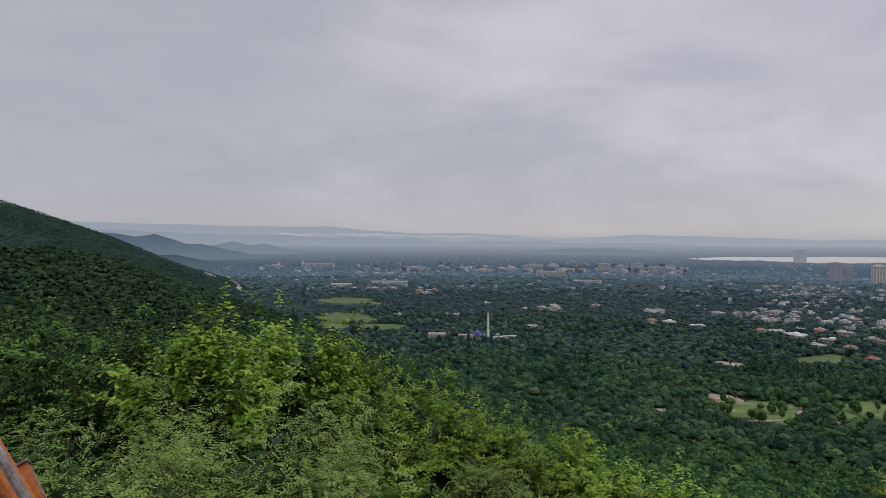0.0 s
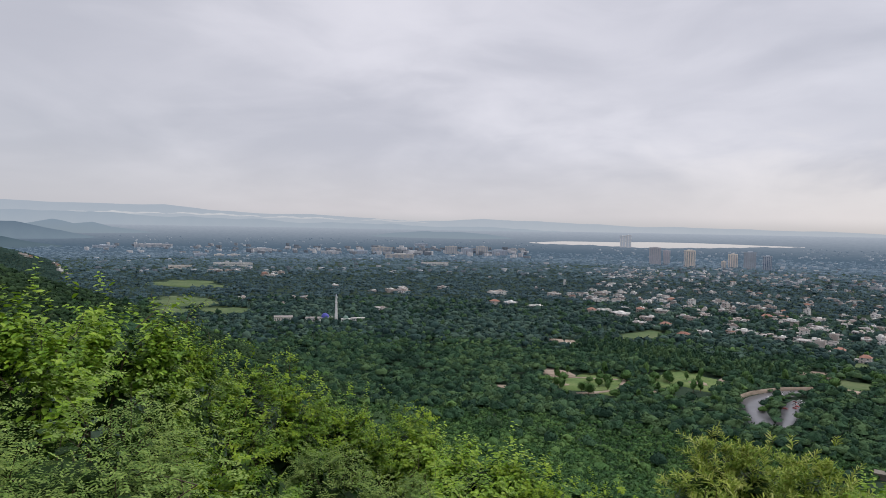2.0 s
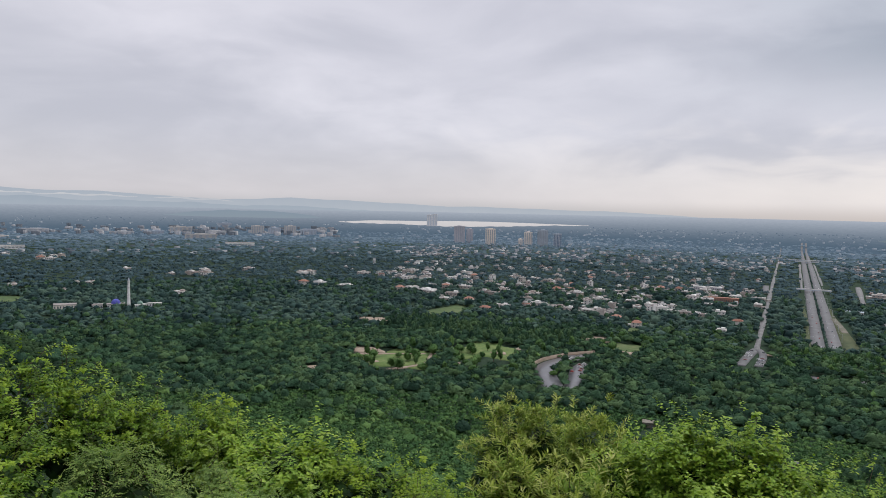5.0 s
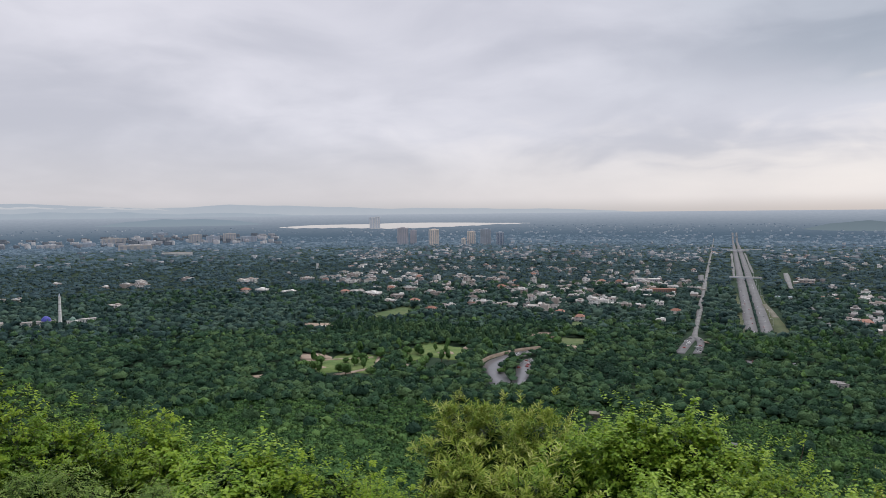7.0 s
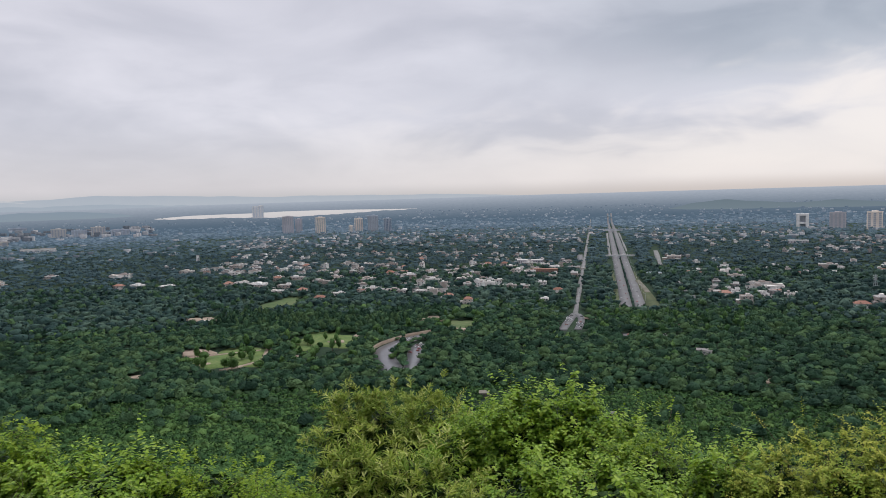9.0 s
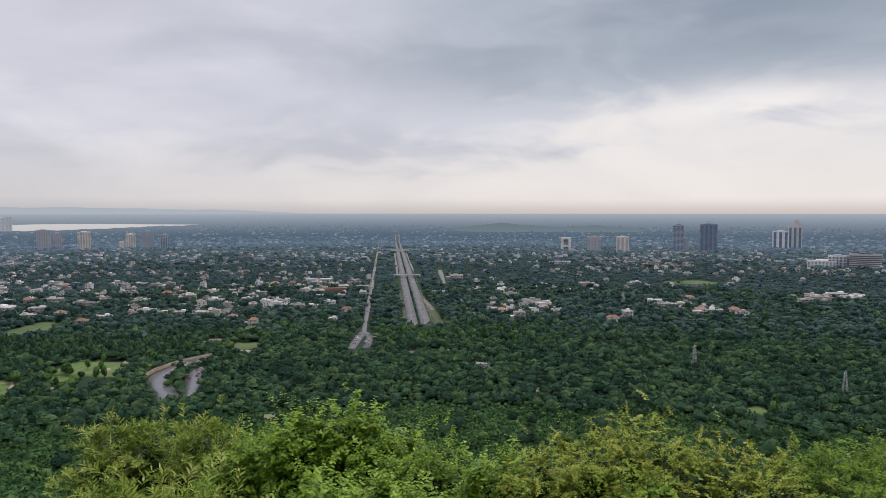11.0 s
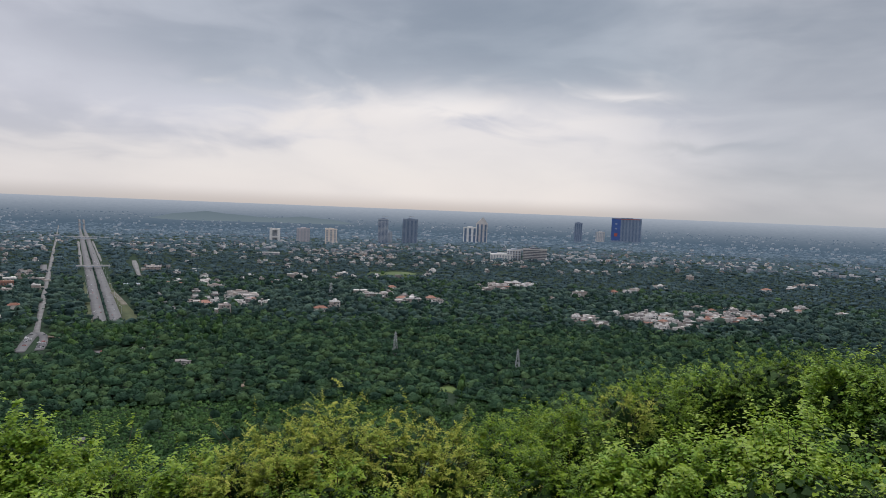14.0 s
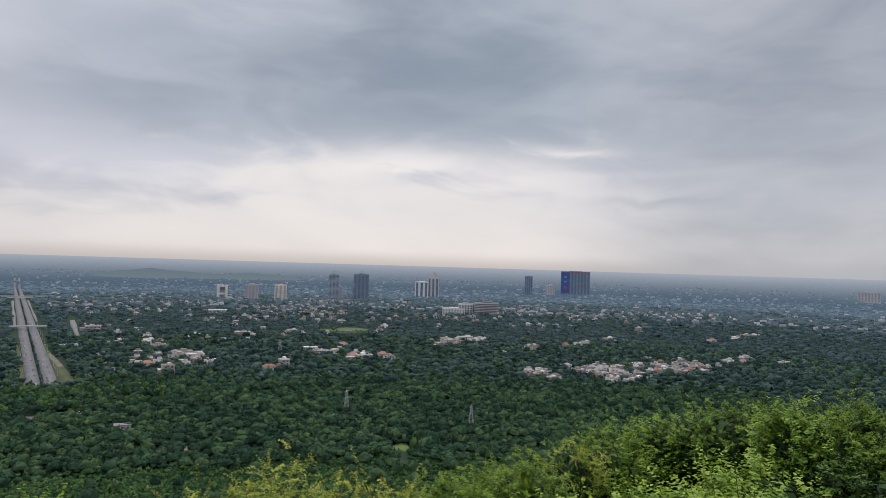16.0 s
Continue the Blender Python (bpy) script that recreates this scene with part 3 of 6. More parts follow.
# ---- far hills ----


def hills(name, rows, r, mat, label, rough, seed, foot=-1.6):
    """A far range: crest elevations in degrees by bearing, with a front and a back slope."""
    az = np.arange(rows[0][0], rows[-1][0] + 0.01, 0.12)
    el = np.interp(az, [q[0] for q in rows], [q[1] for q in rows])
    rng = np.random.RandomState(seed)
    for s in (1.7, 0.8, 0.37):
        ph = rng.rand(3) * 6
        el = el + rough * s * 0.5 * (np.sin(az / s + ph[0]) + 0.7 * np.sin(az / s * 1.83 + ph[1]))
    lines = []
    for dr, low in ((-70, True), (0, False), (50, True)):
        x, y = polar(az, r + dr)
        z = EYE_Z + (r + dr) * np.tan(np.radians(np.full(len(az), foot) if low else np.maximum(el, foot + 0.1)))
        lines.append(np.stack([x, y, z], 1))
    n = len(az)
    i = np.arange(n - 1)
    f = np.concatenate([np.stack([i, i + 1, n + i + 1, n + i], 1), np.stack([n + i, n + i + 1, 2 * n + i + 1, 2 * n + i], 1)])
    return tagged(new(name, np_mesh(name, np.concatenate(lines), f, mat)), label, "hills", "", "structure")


def zel(r, el):
    return EYE_Z + r * math.tan(radians(el))


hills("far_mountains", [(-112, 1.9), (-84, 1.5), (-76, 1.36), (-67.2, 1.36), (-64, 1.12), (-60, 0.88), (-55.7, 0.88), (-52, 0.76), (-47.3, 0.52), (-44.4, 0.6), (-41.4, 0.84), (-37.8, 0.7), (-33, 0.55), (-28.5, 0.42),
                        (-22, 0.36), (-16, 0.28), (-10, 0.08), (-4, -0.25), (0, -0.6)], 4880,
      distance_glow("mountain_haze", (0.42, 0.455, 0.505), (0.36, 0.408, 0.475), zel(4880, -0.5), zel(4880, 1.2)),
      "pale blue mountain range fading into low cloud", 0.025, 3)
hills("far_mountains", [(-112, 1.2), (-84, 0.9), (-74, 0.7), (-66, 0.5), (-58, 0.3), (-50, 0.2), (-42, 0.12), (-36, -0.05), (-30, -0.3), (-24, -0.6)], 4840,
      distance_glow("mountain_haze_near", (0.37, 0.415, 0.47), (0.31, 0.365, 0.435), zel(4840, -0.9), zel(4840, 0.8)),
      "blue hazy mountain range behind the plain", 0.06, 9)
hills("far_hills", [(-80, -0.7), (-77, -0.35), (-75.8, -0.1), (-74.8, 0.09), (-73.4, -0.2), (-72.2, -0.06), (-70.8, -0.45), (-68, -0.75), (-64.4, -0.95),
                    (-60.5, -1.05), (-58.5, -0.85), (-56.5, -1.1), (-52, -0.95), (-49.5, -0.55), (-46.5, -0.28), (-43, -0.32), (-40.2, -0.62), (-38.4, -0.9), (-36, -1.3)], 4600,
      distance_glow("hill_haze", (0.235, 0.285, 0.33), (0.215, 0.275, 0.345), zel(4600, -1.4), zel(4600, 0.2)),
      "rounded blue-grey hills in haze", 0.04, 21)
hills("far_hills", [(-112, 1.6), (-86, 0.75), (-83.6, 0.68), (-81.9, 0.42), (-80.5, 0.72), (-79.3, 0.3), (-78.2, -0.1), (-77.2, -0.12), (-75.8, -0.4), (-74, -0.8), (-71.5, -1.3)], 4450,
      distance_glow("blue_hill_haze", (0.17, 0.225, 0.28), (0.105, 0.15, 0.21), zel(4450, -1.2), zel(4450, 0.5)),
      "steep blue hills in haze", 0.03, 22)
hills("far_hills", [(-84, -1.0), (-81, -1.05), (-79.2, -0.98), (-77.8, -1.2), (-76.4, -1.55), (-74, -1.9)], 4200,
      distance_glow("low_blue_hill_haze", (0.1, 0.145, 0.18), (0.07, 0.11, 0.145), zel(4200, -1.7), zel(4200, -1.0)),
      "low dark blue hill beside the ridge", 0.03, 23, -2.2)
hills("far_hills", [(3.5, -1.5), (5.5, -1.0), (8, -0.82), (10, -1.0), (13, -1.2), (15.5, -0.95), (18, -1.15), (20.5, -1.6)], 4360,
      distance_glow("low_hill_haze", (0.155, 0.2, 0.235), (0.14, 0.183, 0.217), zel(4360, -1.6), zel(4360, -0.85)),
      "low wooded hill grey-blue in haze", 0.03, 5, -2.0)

# daylight on the cloud banks is put in as emission
M_MIST = distance_glow("low_cloud", (0.47, 0.49, 0.53), (0.60, 0.605, 0.63), zel(4860, 0.5), zel(4860, 1.1), 0.05)
for az0, az1, el0, el1, seed in ((-74, -67, 0.66, 0.7, 1), (-67, -60, 0.74, 0.64, 2), (-60.5, -53, 0.6, 0.56, 3), (-52, -46, 0.55, 0.42, 4)):
    az = np.linspace(az0, az1, 60)
    mid = np.interp(az, [az0, az1], [el0, el1]) + 0.04 * np.sin(az * 2.3 + seed)
    thick = 0.1 * np.sin(np.linspace(0, math.pi, 60)) ** 0.6 * (0.7 + 0.5 * np.sin(az * 3.1 + seed) ** 2)
    rowsz = []
    for dr, q in ((0, -0.35), (-14, 0.3), (0, 1.0), (12, 0.3)):
        bx, by = polar(az, 4858 + dr)
        rowsz.append(np.stack([bx, by, EYE_Z + 4858 * np.tan(np.radians(mid + q * thick))], 1))
    i = np.arange(59)
    f = np.concatenate([np.stack([a * 60 + i, a * 60 + i + 1, b * 60 + i + 1, b * 60 + i], 1) for a, b in ((0, 1), (1, 2), (2, 3), (3, 0))])
    tagged(new("cloud_bank", np_mesh("cloud_bank", np.concatenate(rowsz), f, M_MIST, True)), "thin white cloud lying along the far mountains", "cloud", "", "structure")

# ---- towers ----
# most tower walls and glass are lightened to stand in for haze
M_CONC_DARK = shade("grey_concrete", [(0.34, 0.38, 0.435), (0.41, 0.45, 0.505), (0.48, 0.52, 0.57)], 0.05, 0.8, bump=0.05)
M_CONC_PALE = shade("pale_render", [(0.48, 0.46, 0.44), (0.58, 0.56, 0.54), (0.66, 0.64, 0.62)], 0.05, 0.8, bump=0.05)
M_SLATE = shade("slate_glass_cladding", [(0.17, 0.22, 0.295), (0.23, 0.285, 0.37), (0.29, 0.345, 0.43)], 0.05, 0.6, bump=0.05)
M_BEIGE = shade("beige_render", [(0.66, 0.58, 0.51), (0.76, 0.68, 0.61), (0.82, 0.75, 0.68)], 0.05, 0.8, bump=0.05)
M_BROWN = shade("brown_cladding", [(0.4, 0.385, 0.41), (0.48, 0.46, 0.485), (0.56, 0.53, 0.55)], 0.05, 0.8, bump=0.05)
M_SMOKED = shade("smoked_curtain_glass", [(0.1, 0.11, 0.135), (0.14, 0.15, 0.18)], 0.05, 0.3, spec=0.5)
M_GLASS = shade("dark_window_glass", [(0.09, 0.1, 0.115), (0.14, 0.155, 0.175)], 0.3, 0.25, spec=0.6, obj=0.4)
M_PALEGLASS = shade("haze_lifted_window_glass", [(0.3, 0.33, 0.37), (0.37, 0.4, 0.44)], 0.3, 0.3, spec=0.6, obj=0.4)
M_BLUEGLASS = shade("blue_curtain_glass", [(0.11, 0.165, 0.25), (0.155, 0.22, 0.32)], 0.2, 0.25, spec=0.7, obj=0.3)
M_HAZEGLASS = shade("haze_pale_window_glass", [(0.55, 0.58, 0.62), (0.63, 0.66, 0.69)], 0.3, 0.3, spec=0.6)
M_BANNER = shade("blue_banner", [(0.05, 0.105, 0.31), (0.07, 0.14, 0.38)], 0.05, 0.6)
M_WHITE = shade("white_paint", [(0.6, 0.59, 0.57), (0.74, 0.73, 0.71), (0.82, 0.81, 0.8)], 0.15, 0.75, bump=0.02)
M_RED = shade("red_paint", [(0.4, 0.08, 0.06), (0.5, 0.12, 0.09)], 0.2, 0.7)
M_STEEL = shade("galvanised_steel", [(0.34, 0.36, 0.37), (0.46, 0.48, 0.49)], 0.5, 0.5, metal=0.1)


def tower(name, az, true_r, width, depth, el_top, mat, label, strips=5, floors=12, crown="plain", rz=0.0, glass=None, bands=None, corner=0.0):
    """A slab or point tower: body, window strips between piers, floor bands, parapet and roof house."""
    r = squeeze(true_r)
    s = r / true_r
    x, y = polar(az, r)
    base = gz(x, y) - 1.0
    h = EYE_Z + r * math.tan(radians(el_top)) - base
    w, d = width * s, depth * s
    t = thing(name, (x, y, base), -az + rz, label, "tower", "high-rises of the town")
    glass = glass or M_PALEGLASS

    def slab(grow, z0, z1):
        bm = box(bmesh.new(), -w / 2 - grow, w / 2 + grow, -d / 2 - grow, d / 2 + grow, z0, z1)
        if corner:
            up = [e for e in bm.edges if abs(e.verts[0].co.z - e.verts[1].co.z) > 0.1]
            bmesh.ops.bevel(bm, geom=up, offset=corner, segments=4, affect="EDGES", profile=0.5)
        return bm

    part("wall", slab(0, 0, h), mat, t)
    pitch = w / strips
    win = None
    for k in range(strips):
        cx = -w / 2 + pitch * (k + 0.5)
        if win is None:
            win = part("window", box(bmesh.new(), -pitch * 0.25, pitch * 0.25, -0.35, 0.5, h * 0.06, h * 0.95), glass, t)
            win.matrix_basis = pose(cx, -d / 2, 0)
        else:
            o = new("window", win.data)
            o.parent = t
            o.matrix_basis = pose(cx, -d / 2, 0)
    for sx in (-1, 1):
        o = part("window", box(bmesh.new(), -0.35, 0.35, -d * 0.32, d * 0.32, h * 0.06, h * 0.95), glass, t)
        o.matrix_basis = pose(sx * w / 2, 0, 0)
    band = None
    for k in range(1, floors):
        z = h * 0.06 + h * 0.89 * k / floors
        if band is None:
            band = part("floor_band", slab(0.8, -0.55 * (1.8 if bands else 1), 0.55 * (1.8 if bands else 1)), bands or mat, t)
            band.matrix_basis = pose(0, 0, z)
        else:
            o = new("floor_band", band.data)
            o.parent = t
            o.matrix_basis = pose(0, 0, z)
    bm = bmesh.new()
    for a in ((-w / 2 - 0.8, w / 2 + 0.8, -d / 2 - 0.8, -d / 2), (-w / 2 - 0.8, w / 2 + 0.8, d / 2, d / 2 + 0.8), (-w / 2 - 0.8, -w / 2, -d / 2, d / 2),
              (w / 2, w / 2 + 0.8, -d / 2, d / 2)):
        box(bm, *a, h - 3.0, h + 1.6)
    part("parapet", bm, bands or mat, t)
    head = part("roof_house", box(bmesh.new(), -w * 0.2, w * 0.22, -d * 0.2, d * 0.25, h, h + 5 * s), mat, t)
    if crown == "crane":
        bm = bmesh.new()
        box(bm, -0.7, 0.7, -0.7, 0.7, h, h + 16 * s)
        box(bm, -9, 22, -0.5, 0.5, h + 13 * s, h + 14.2 * s)
        part("crane", bm, M_STEEL, head, "thin tower crane on the roof")
    if crown == "gable":
        bm = bmesh.new()
        v = [bm.verts.new(q) for q in ((-w / 2, -d / 2, h), (w / 2, -d / 2, h), (w * 0.1, -d / 2, h + 34 * s), (-w / 2, d / 2, h), (w / 2, d / 2, h), (w * 0.1, d / 2, h + 34 * s))]
        for f in ((0, 1, 2), (5, 4, 3), (0, 2, 5, 3), (1, 4, 5, 2), (0, 3, 4, 1)):
            bm.faces.new([v[i] for i in f])
        part("roof", bm, mat, t, "pointed gabled crown")
    if crown == "banner":
        cloth = part("banner", box(bmesh.new(), -w / 2 + 1, -w * 0.2, -d / 2 - 2.2, -d / 2 - 1.2, h * 0.08, h * 0.97), M_BANNER, t, "tall bright blue banner")
        part("sign_bar", box(bmesh.new(), -w * 0.4, w * 0.45, -d / 2 - 1.2, -d / 2 - 0.6, h - 5, h - 1.5), M_RED, t, "red strip along the roof edge")
        bm = bmesh.new()
        for q in range(2):
            zz = h * (0.54 + 0.2 * q)
            box(bm, -w * 0.38, -w * 0.31, -d / 2 - 2.6, -d / 2 - 2.25, zz, zz + h * 0.06)
        part("banner_marks", bm, M_PALEGLASS, cloth, "pale plain shapes on the banner")
        part("banner_patch", box(bmesh.new(), -w * 0.4, -w * 0.29, -d / 2 - 2.6, -d / 2 - 2.25, h * 0.24, h * 0.38), M_RED, cloth, "faded red patch low on the banner")
    return t


PX = 1 / 1200.6
tower("twin_tower", -30.03, 7600, 8.6 * PX * 7600, 40, -0.36, M_WHITE, "pale hazy twin high-rise before the lake", 2, 4, glass=M_HAZEGLASS)
tower("twin_tower", -29.58, 7600, 8.6 * PX * 7600, 40, -0.30, M_WHITE, "pale hazy twin high-rise before the lake", 2, 4, glass=M_HAZEGLASS)
tower("office_tower", -27.48, 3660, 58, 30, -1.26, M_BROWN, "dark brown slab tower with vertical windows", 6, 14)
tower("office_tower", -26.6, 3760, 36, 26, -1.48, M_BROWN, "brown point tower beside a taller slab", 4, 12)
tower("apartment_tower", -24.86, 3560, 46, 30, -1.42, M_BEIGE, "beige residential tower with dark window strips", 4, 14, rz=18)
tower("apartment_tower", -21.7, 3600, 42, 30, -1.62, M_BEIGE, "beige residential tower with lower wing", 4, 12)
tower("low_block", -22.35, 3590, 22, 26, -2.2, M_BEIGE, "low beige wing of a residential tower", 3, 6)
tower("office_tower", -20.5, 3560, 54, 30, -1.42, M_CONC_DARK, "dark grey concrete office tower", 6, 14)
tower("office_tower", -19.28, 3480, 38, 30, -1.68, M_CONC_DARK, "dark grey tower with ribbed front", 5, 12, glass=M_BLUEGLASS)
tower("unfinished_tower", 15.55, 3080, 56, 34, -1.95, M_BROWN, "brown stepped office block in haze", 4, 9)
tower("apartment_tower", 17.83, 3070, 52, 28, -1.93, M_BEIGE, "beige block with pale walls and dark windows", 3, 8)
tower("unfinished_tower", 22.13, 3190, 46, 30, -0.95, M_SLATE, "tall unfinished grey tower with a crane", 3, 20, "crane", glass=M_BLUEGLASS, bands=M_CONC_DARK)
tower("low_block", 22.75, 3200, 18, 22, -2.0, M_CONC_DARK, "narrow grey block beside a tower", 2, 8)
tower("unfinished_tower", 24.38, 3290, 72, 34, -0.88, M_SLATE, "broad dark concrete tower with a crane", 4, 20, "crane", glass=M_BLUEGLASS)
tower("glass_tower", 29.45, 3640, 72, 30, -1.36, M_WHITE, "white-ribbed tower with blue glass strips", 3, 2, glass=M_BLUEGLASS)
tower("glass_tower", 30.42, 3680, 62, 32, -0.98, M_CONC_PALE, "pale tower with a pointed gable crown", 3, 3, "gable", glass=M_BLUEGLASS)
tower("office_tower", 38.42, 4400, 48, 32, -0.62, M_SLATE, "dark slate-blue slab tower", 4, 16, glass=M_BLUEGLASS)
tower("low_block", 40.2, 4700, 58, 30, -1.3, M_CONC_PALE, "grey block beside a tall tower", 5, 6)
tower("hotel_tower", 42.25, 4800, 196, 46, -0.12, M_SLATE, "huge dark glass tower with a blue banner", 9, 18, "banner", glass=M_BLUEGLASS)
tower("far_block", 63.3, 5800, 140, 40, -0.95, M_CONC_PALE, "pale ribbed block far in the haze", 7, 2)
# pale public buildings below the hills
# haze on the far public buildings painted as duller white and cream
M_FAR_WHITE = shade("haze_dulled_white_render", [(0.42, 0.425, 0.44), (0.5, 0.5, 0.51), (0.58, 0.58, 0.58)], 0.05, 0.8)
M_FAR_BEIGE = shade("dull_cream_render", [(0.42, 0.4, 0.38), (0.5, 0.475, 0.45), (0.57, 0.54, 0.51)], 0.05, 0.8)
for az, far, wide, el, mat, label in (
        (-71.35, 4920, 164, -1.69, M_BROWN, "long pinkish public building in haze"), (-67.94, 5022, 281, -1.57, M_WHITE, "very long white public building in haze"),
        (-64.82, 4973, 90, -1.77, M_WHITE, "small white public building in haze"), (-64.49, 3649, 66, -2.30, M_CONC_PALE, "grey low office building among trees"),
        (-63.08, 3668, 56, -2.36, M_BEIGE, "cream low office building among trees"), (-61.95, 3691, 73, -2.36, M_BEIGE, "cream low office building among trees"),
        (-59.84, 4411, 154, -1.83, M_WHITE, "long white hospital-like block in haze"), (-54.17, 4195, 146, -1.99, M_WHITE, "long low white office building"),
        (-51.79, 4225, 102, -1.92, M_CONC_PALE, "pale low office building in haze"), (-49.97, 4456, 148, -1.61, M_BEIGE, "tall cream public building in haze"),
        (-48.49, 3595, 174, -2.17, M_BEIGE, "long cream public building"), (-47.37, 4302, 143, -1.88, M_WHITE, "long low white office building"),
        (-44.15, 4528, 89, -1.44, M_BEIGE, "cream apartment block in haze"), (-42.81, 4478, 95, -1.59, M_CONC_PALE, "pale apartment block in haze"),
        (-41.55, 4462, 88, -1.40, M_BEIGE, "cream apartment block in haze"), (-40.06, 4461, 119, -1.66, M_CONC_PALE, "pale long apartment block in haze"),
        (-46.68, 6321, 144, -1.25, M_CONC_PALE, "pale far block near the lake")):
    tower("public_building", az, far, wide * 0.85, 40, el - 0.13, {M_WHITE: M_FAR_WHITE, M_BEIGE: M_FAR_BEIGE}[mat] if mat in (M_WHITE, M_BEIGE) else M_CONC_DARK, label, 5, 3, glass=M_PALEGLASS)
tower("office_block", 34.95, 2450, 84, 40, -2.95, M_SMOKED, "round-cornered dark office block with pale bands", 1, 7, glass=M_SMOKED, bands=M_CONC_PALE, corner=9.0)
tower("office_block", 33.2, 2470, 50, 40, -3.1, M_CONC_DARK, "grey office block beside a white hall", 5, 4, glass=M_SMOKED, bands=M_CONC_PALE)
tower("white_hall", 32.2, 2440, 80, 36, -3.5, M_WHITE, "long white low hall", 8, 2)

# white portal tower: two legs joined at head and foot
r0 = 3160
px_, py_ = polar(13.28, r0)
portal = thing("portal_tower", (px_, py_, gz(px_, py_) - 1), -13.28, "white tower like an open portal frame", "tower", "high-rises of the town")
ph = EYE_Z + r0 * math.tan(radians(-1.98)) - gz(px_, py_)
for sx in (-1, 1):
    part("leg", box(bmesh.new(), sx * 17 - 6, sx * 17 + 6, -12, 12, 0, ph), M_WHITE, portal)
part("lintel", box(bmesh.new(), -10.9, 10.9, -11.5, 11.5, ph - 9, ph - 0.3), M_WHITE, portal)
part("link", box(bmesh.new(), -10.9, 10.9, -11.5, 11.5, ph * 0.3, ph * 0.42), M_WHITE, portal)
part("core", box(bmesh.new(), -10.9, 10.9, 2, 9, 0, ph - 9.2), M_PALEGLASS, portal)

# ---- houses ----
M_ROOF = shade("roof_screed", [(0.26, 0.235, 0.22), (0.4, 0.375, 0.355), (0.6, 0.58, 0.56)], 0.2, 0.85, obj=0.8, bump=0.02)
M_TILE = shade("red_roof_tile", [(0.22, 0.105, 0.075), (0.29, 0.15, 0.11), (0.36, 0.21, 0.165)], 0.4, 0.8, obj=0.4, island=0.5, bump=0.04)
M_WALL_A = shade("house_render", [(0.36, 0.31, 0.28), (0.52, 0.48, 0.445), (0.76, 0.74, 0.72)], 0.1, 0.8, obj=1.0, bump=0.02)


def house(name, w, d, storeys, roof, seed, label):
    """A flat-roofed or tiled villa: walls, slab, parapet, roof house, windows with frames, porch."""
    rng = random.Random(seed)
    t = thing(name, (0, 0, 0), 0, label, "house", "houses of the town")
    h = 3.4 * storeys
    part("wall", box(bmesh.new(), -w / 2, w / 2, -d / 2, d / 2, 0, h), M_WALL_A, t)
    wing = w * rng.uniform(0.3, 0.45)
    part("wing", box(bmesh.new(), -w / 2 - wing, -w / 2 - 0.02, -d * 0.4, d * 0.35, 0, h * 0.55), M_WALL_A, t)
    if roof == "flat":
        roof_slab = part("roof", box(bmesh.new(), -w / 2 - 0.7, w / 2 + 0.7, -d / 2 - 0.7, d / 2 + 0.7, h + 0.01, h + 0.35), M_ROOF, t)
        bm = bmesh.new()
        for a in ((-w / 2, w / 2, -d / 2, -d / 2 + 0.25), (-w / 2, w / 2, d / 2 - 0.25, d / 2), (-w / 2, -w / 2 + 0.25, -d / 2 + 0.26, d / 2 - 0.26),
                  (w / 2 - 0.25, w / 2, -d / 2 + 0.26, d / 2 - 0.26)):
            box(bm, *a, h + 0.35, h + 1.25)
        part("parapet", bm, M_WALL_A, t)
        cx = rng.uniform(-w * 0.25, w * 0.15)
        part("roof_house", box(bmesh.new(), cx, cx + w * 0.3, -d * 0.1, d * 0.3, h + 0.36, h + 3.2), M_WALL_A, roof_slab)
        bm = bmesh.new()
        tube(bm, [(w * 0.33, d * 0.2, h + 0.36), (w * 0.33, d * 0.2, h + 2.2)], [0.9, 0.9], 8)
        part("water_tank", bm, M_CONC_DARK if seed % 2 else M_WHITE, roof_slab, "dark water tank" if seed % 2 else "white water tank")
    else:
        bm = bmesh.new()
        e = 0.9
        v = [bm.verts.new(q) for q in ((-w / 2 - e, -d / 2 - e, h), (w / 2 + e, -d / 2 - e, h), (w / 2 + e, d / 2 + e, h), (-w / 2 - e, d / 2 + e, h),
                                       (-w * 0.22, 0, h + d * 0.24), (w * 0.22, 0, h + d * 0.24))]
        for f in ((0, 1, 5, 4), (1, 2, 5), (2, 3, 4, 5), (3, 0, 4), (3, 2, 1, 0)):
            bm.faces.new([v[i] for i in f])
        part("roof", bm, M_TILE, t, "red tiled hipped roof")
    part("wing_roof", box(bmesh.new(), -w / 2 - wing - 0.5, -w / 2 - 0.05, -d * 0.4 - 0.5, d * 0.35 + 0.5, h * 0.55 + 0.01, h * 0.55 + 0.35), M_ROOF, t)
    n = max(2, int(w / 6))
    win = None
    for s in range(storeys):
        for k in range(n):
            p = pose(-w / 2 + w * (k + 0.5) / n, -d / 2, 3.4 * s + 1.9)
            if win is None:
                win = part("window", box(bmesh.new(), -1.1, 1.1, -0.08, 0.2, -0.9, 0.9), M_GLASS, t)
                win.matrix_basis = p
            else:
                o = new("window", win.data)
                o.parent = t
                o.matrix_basis = p
    part("porch", box(bmesh.new(), w * 0.1, w * 0.45, -d / 2 - 3.2, -d / 2 - 0.1, 2.9, 3.25), M_ROOF, t)
    return t


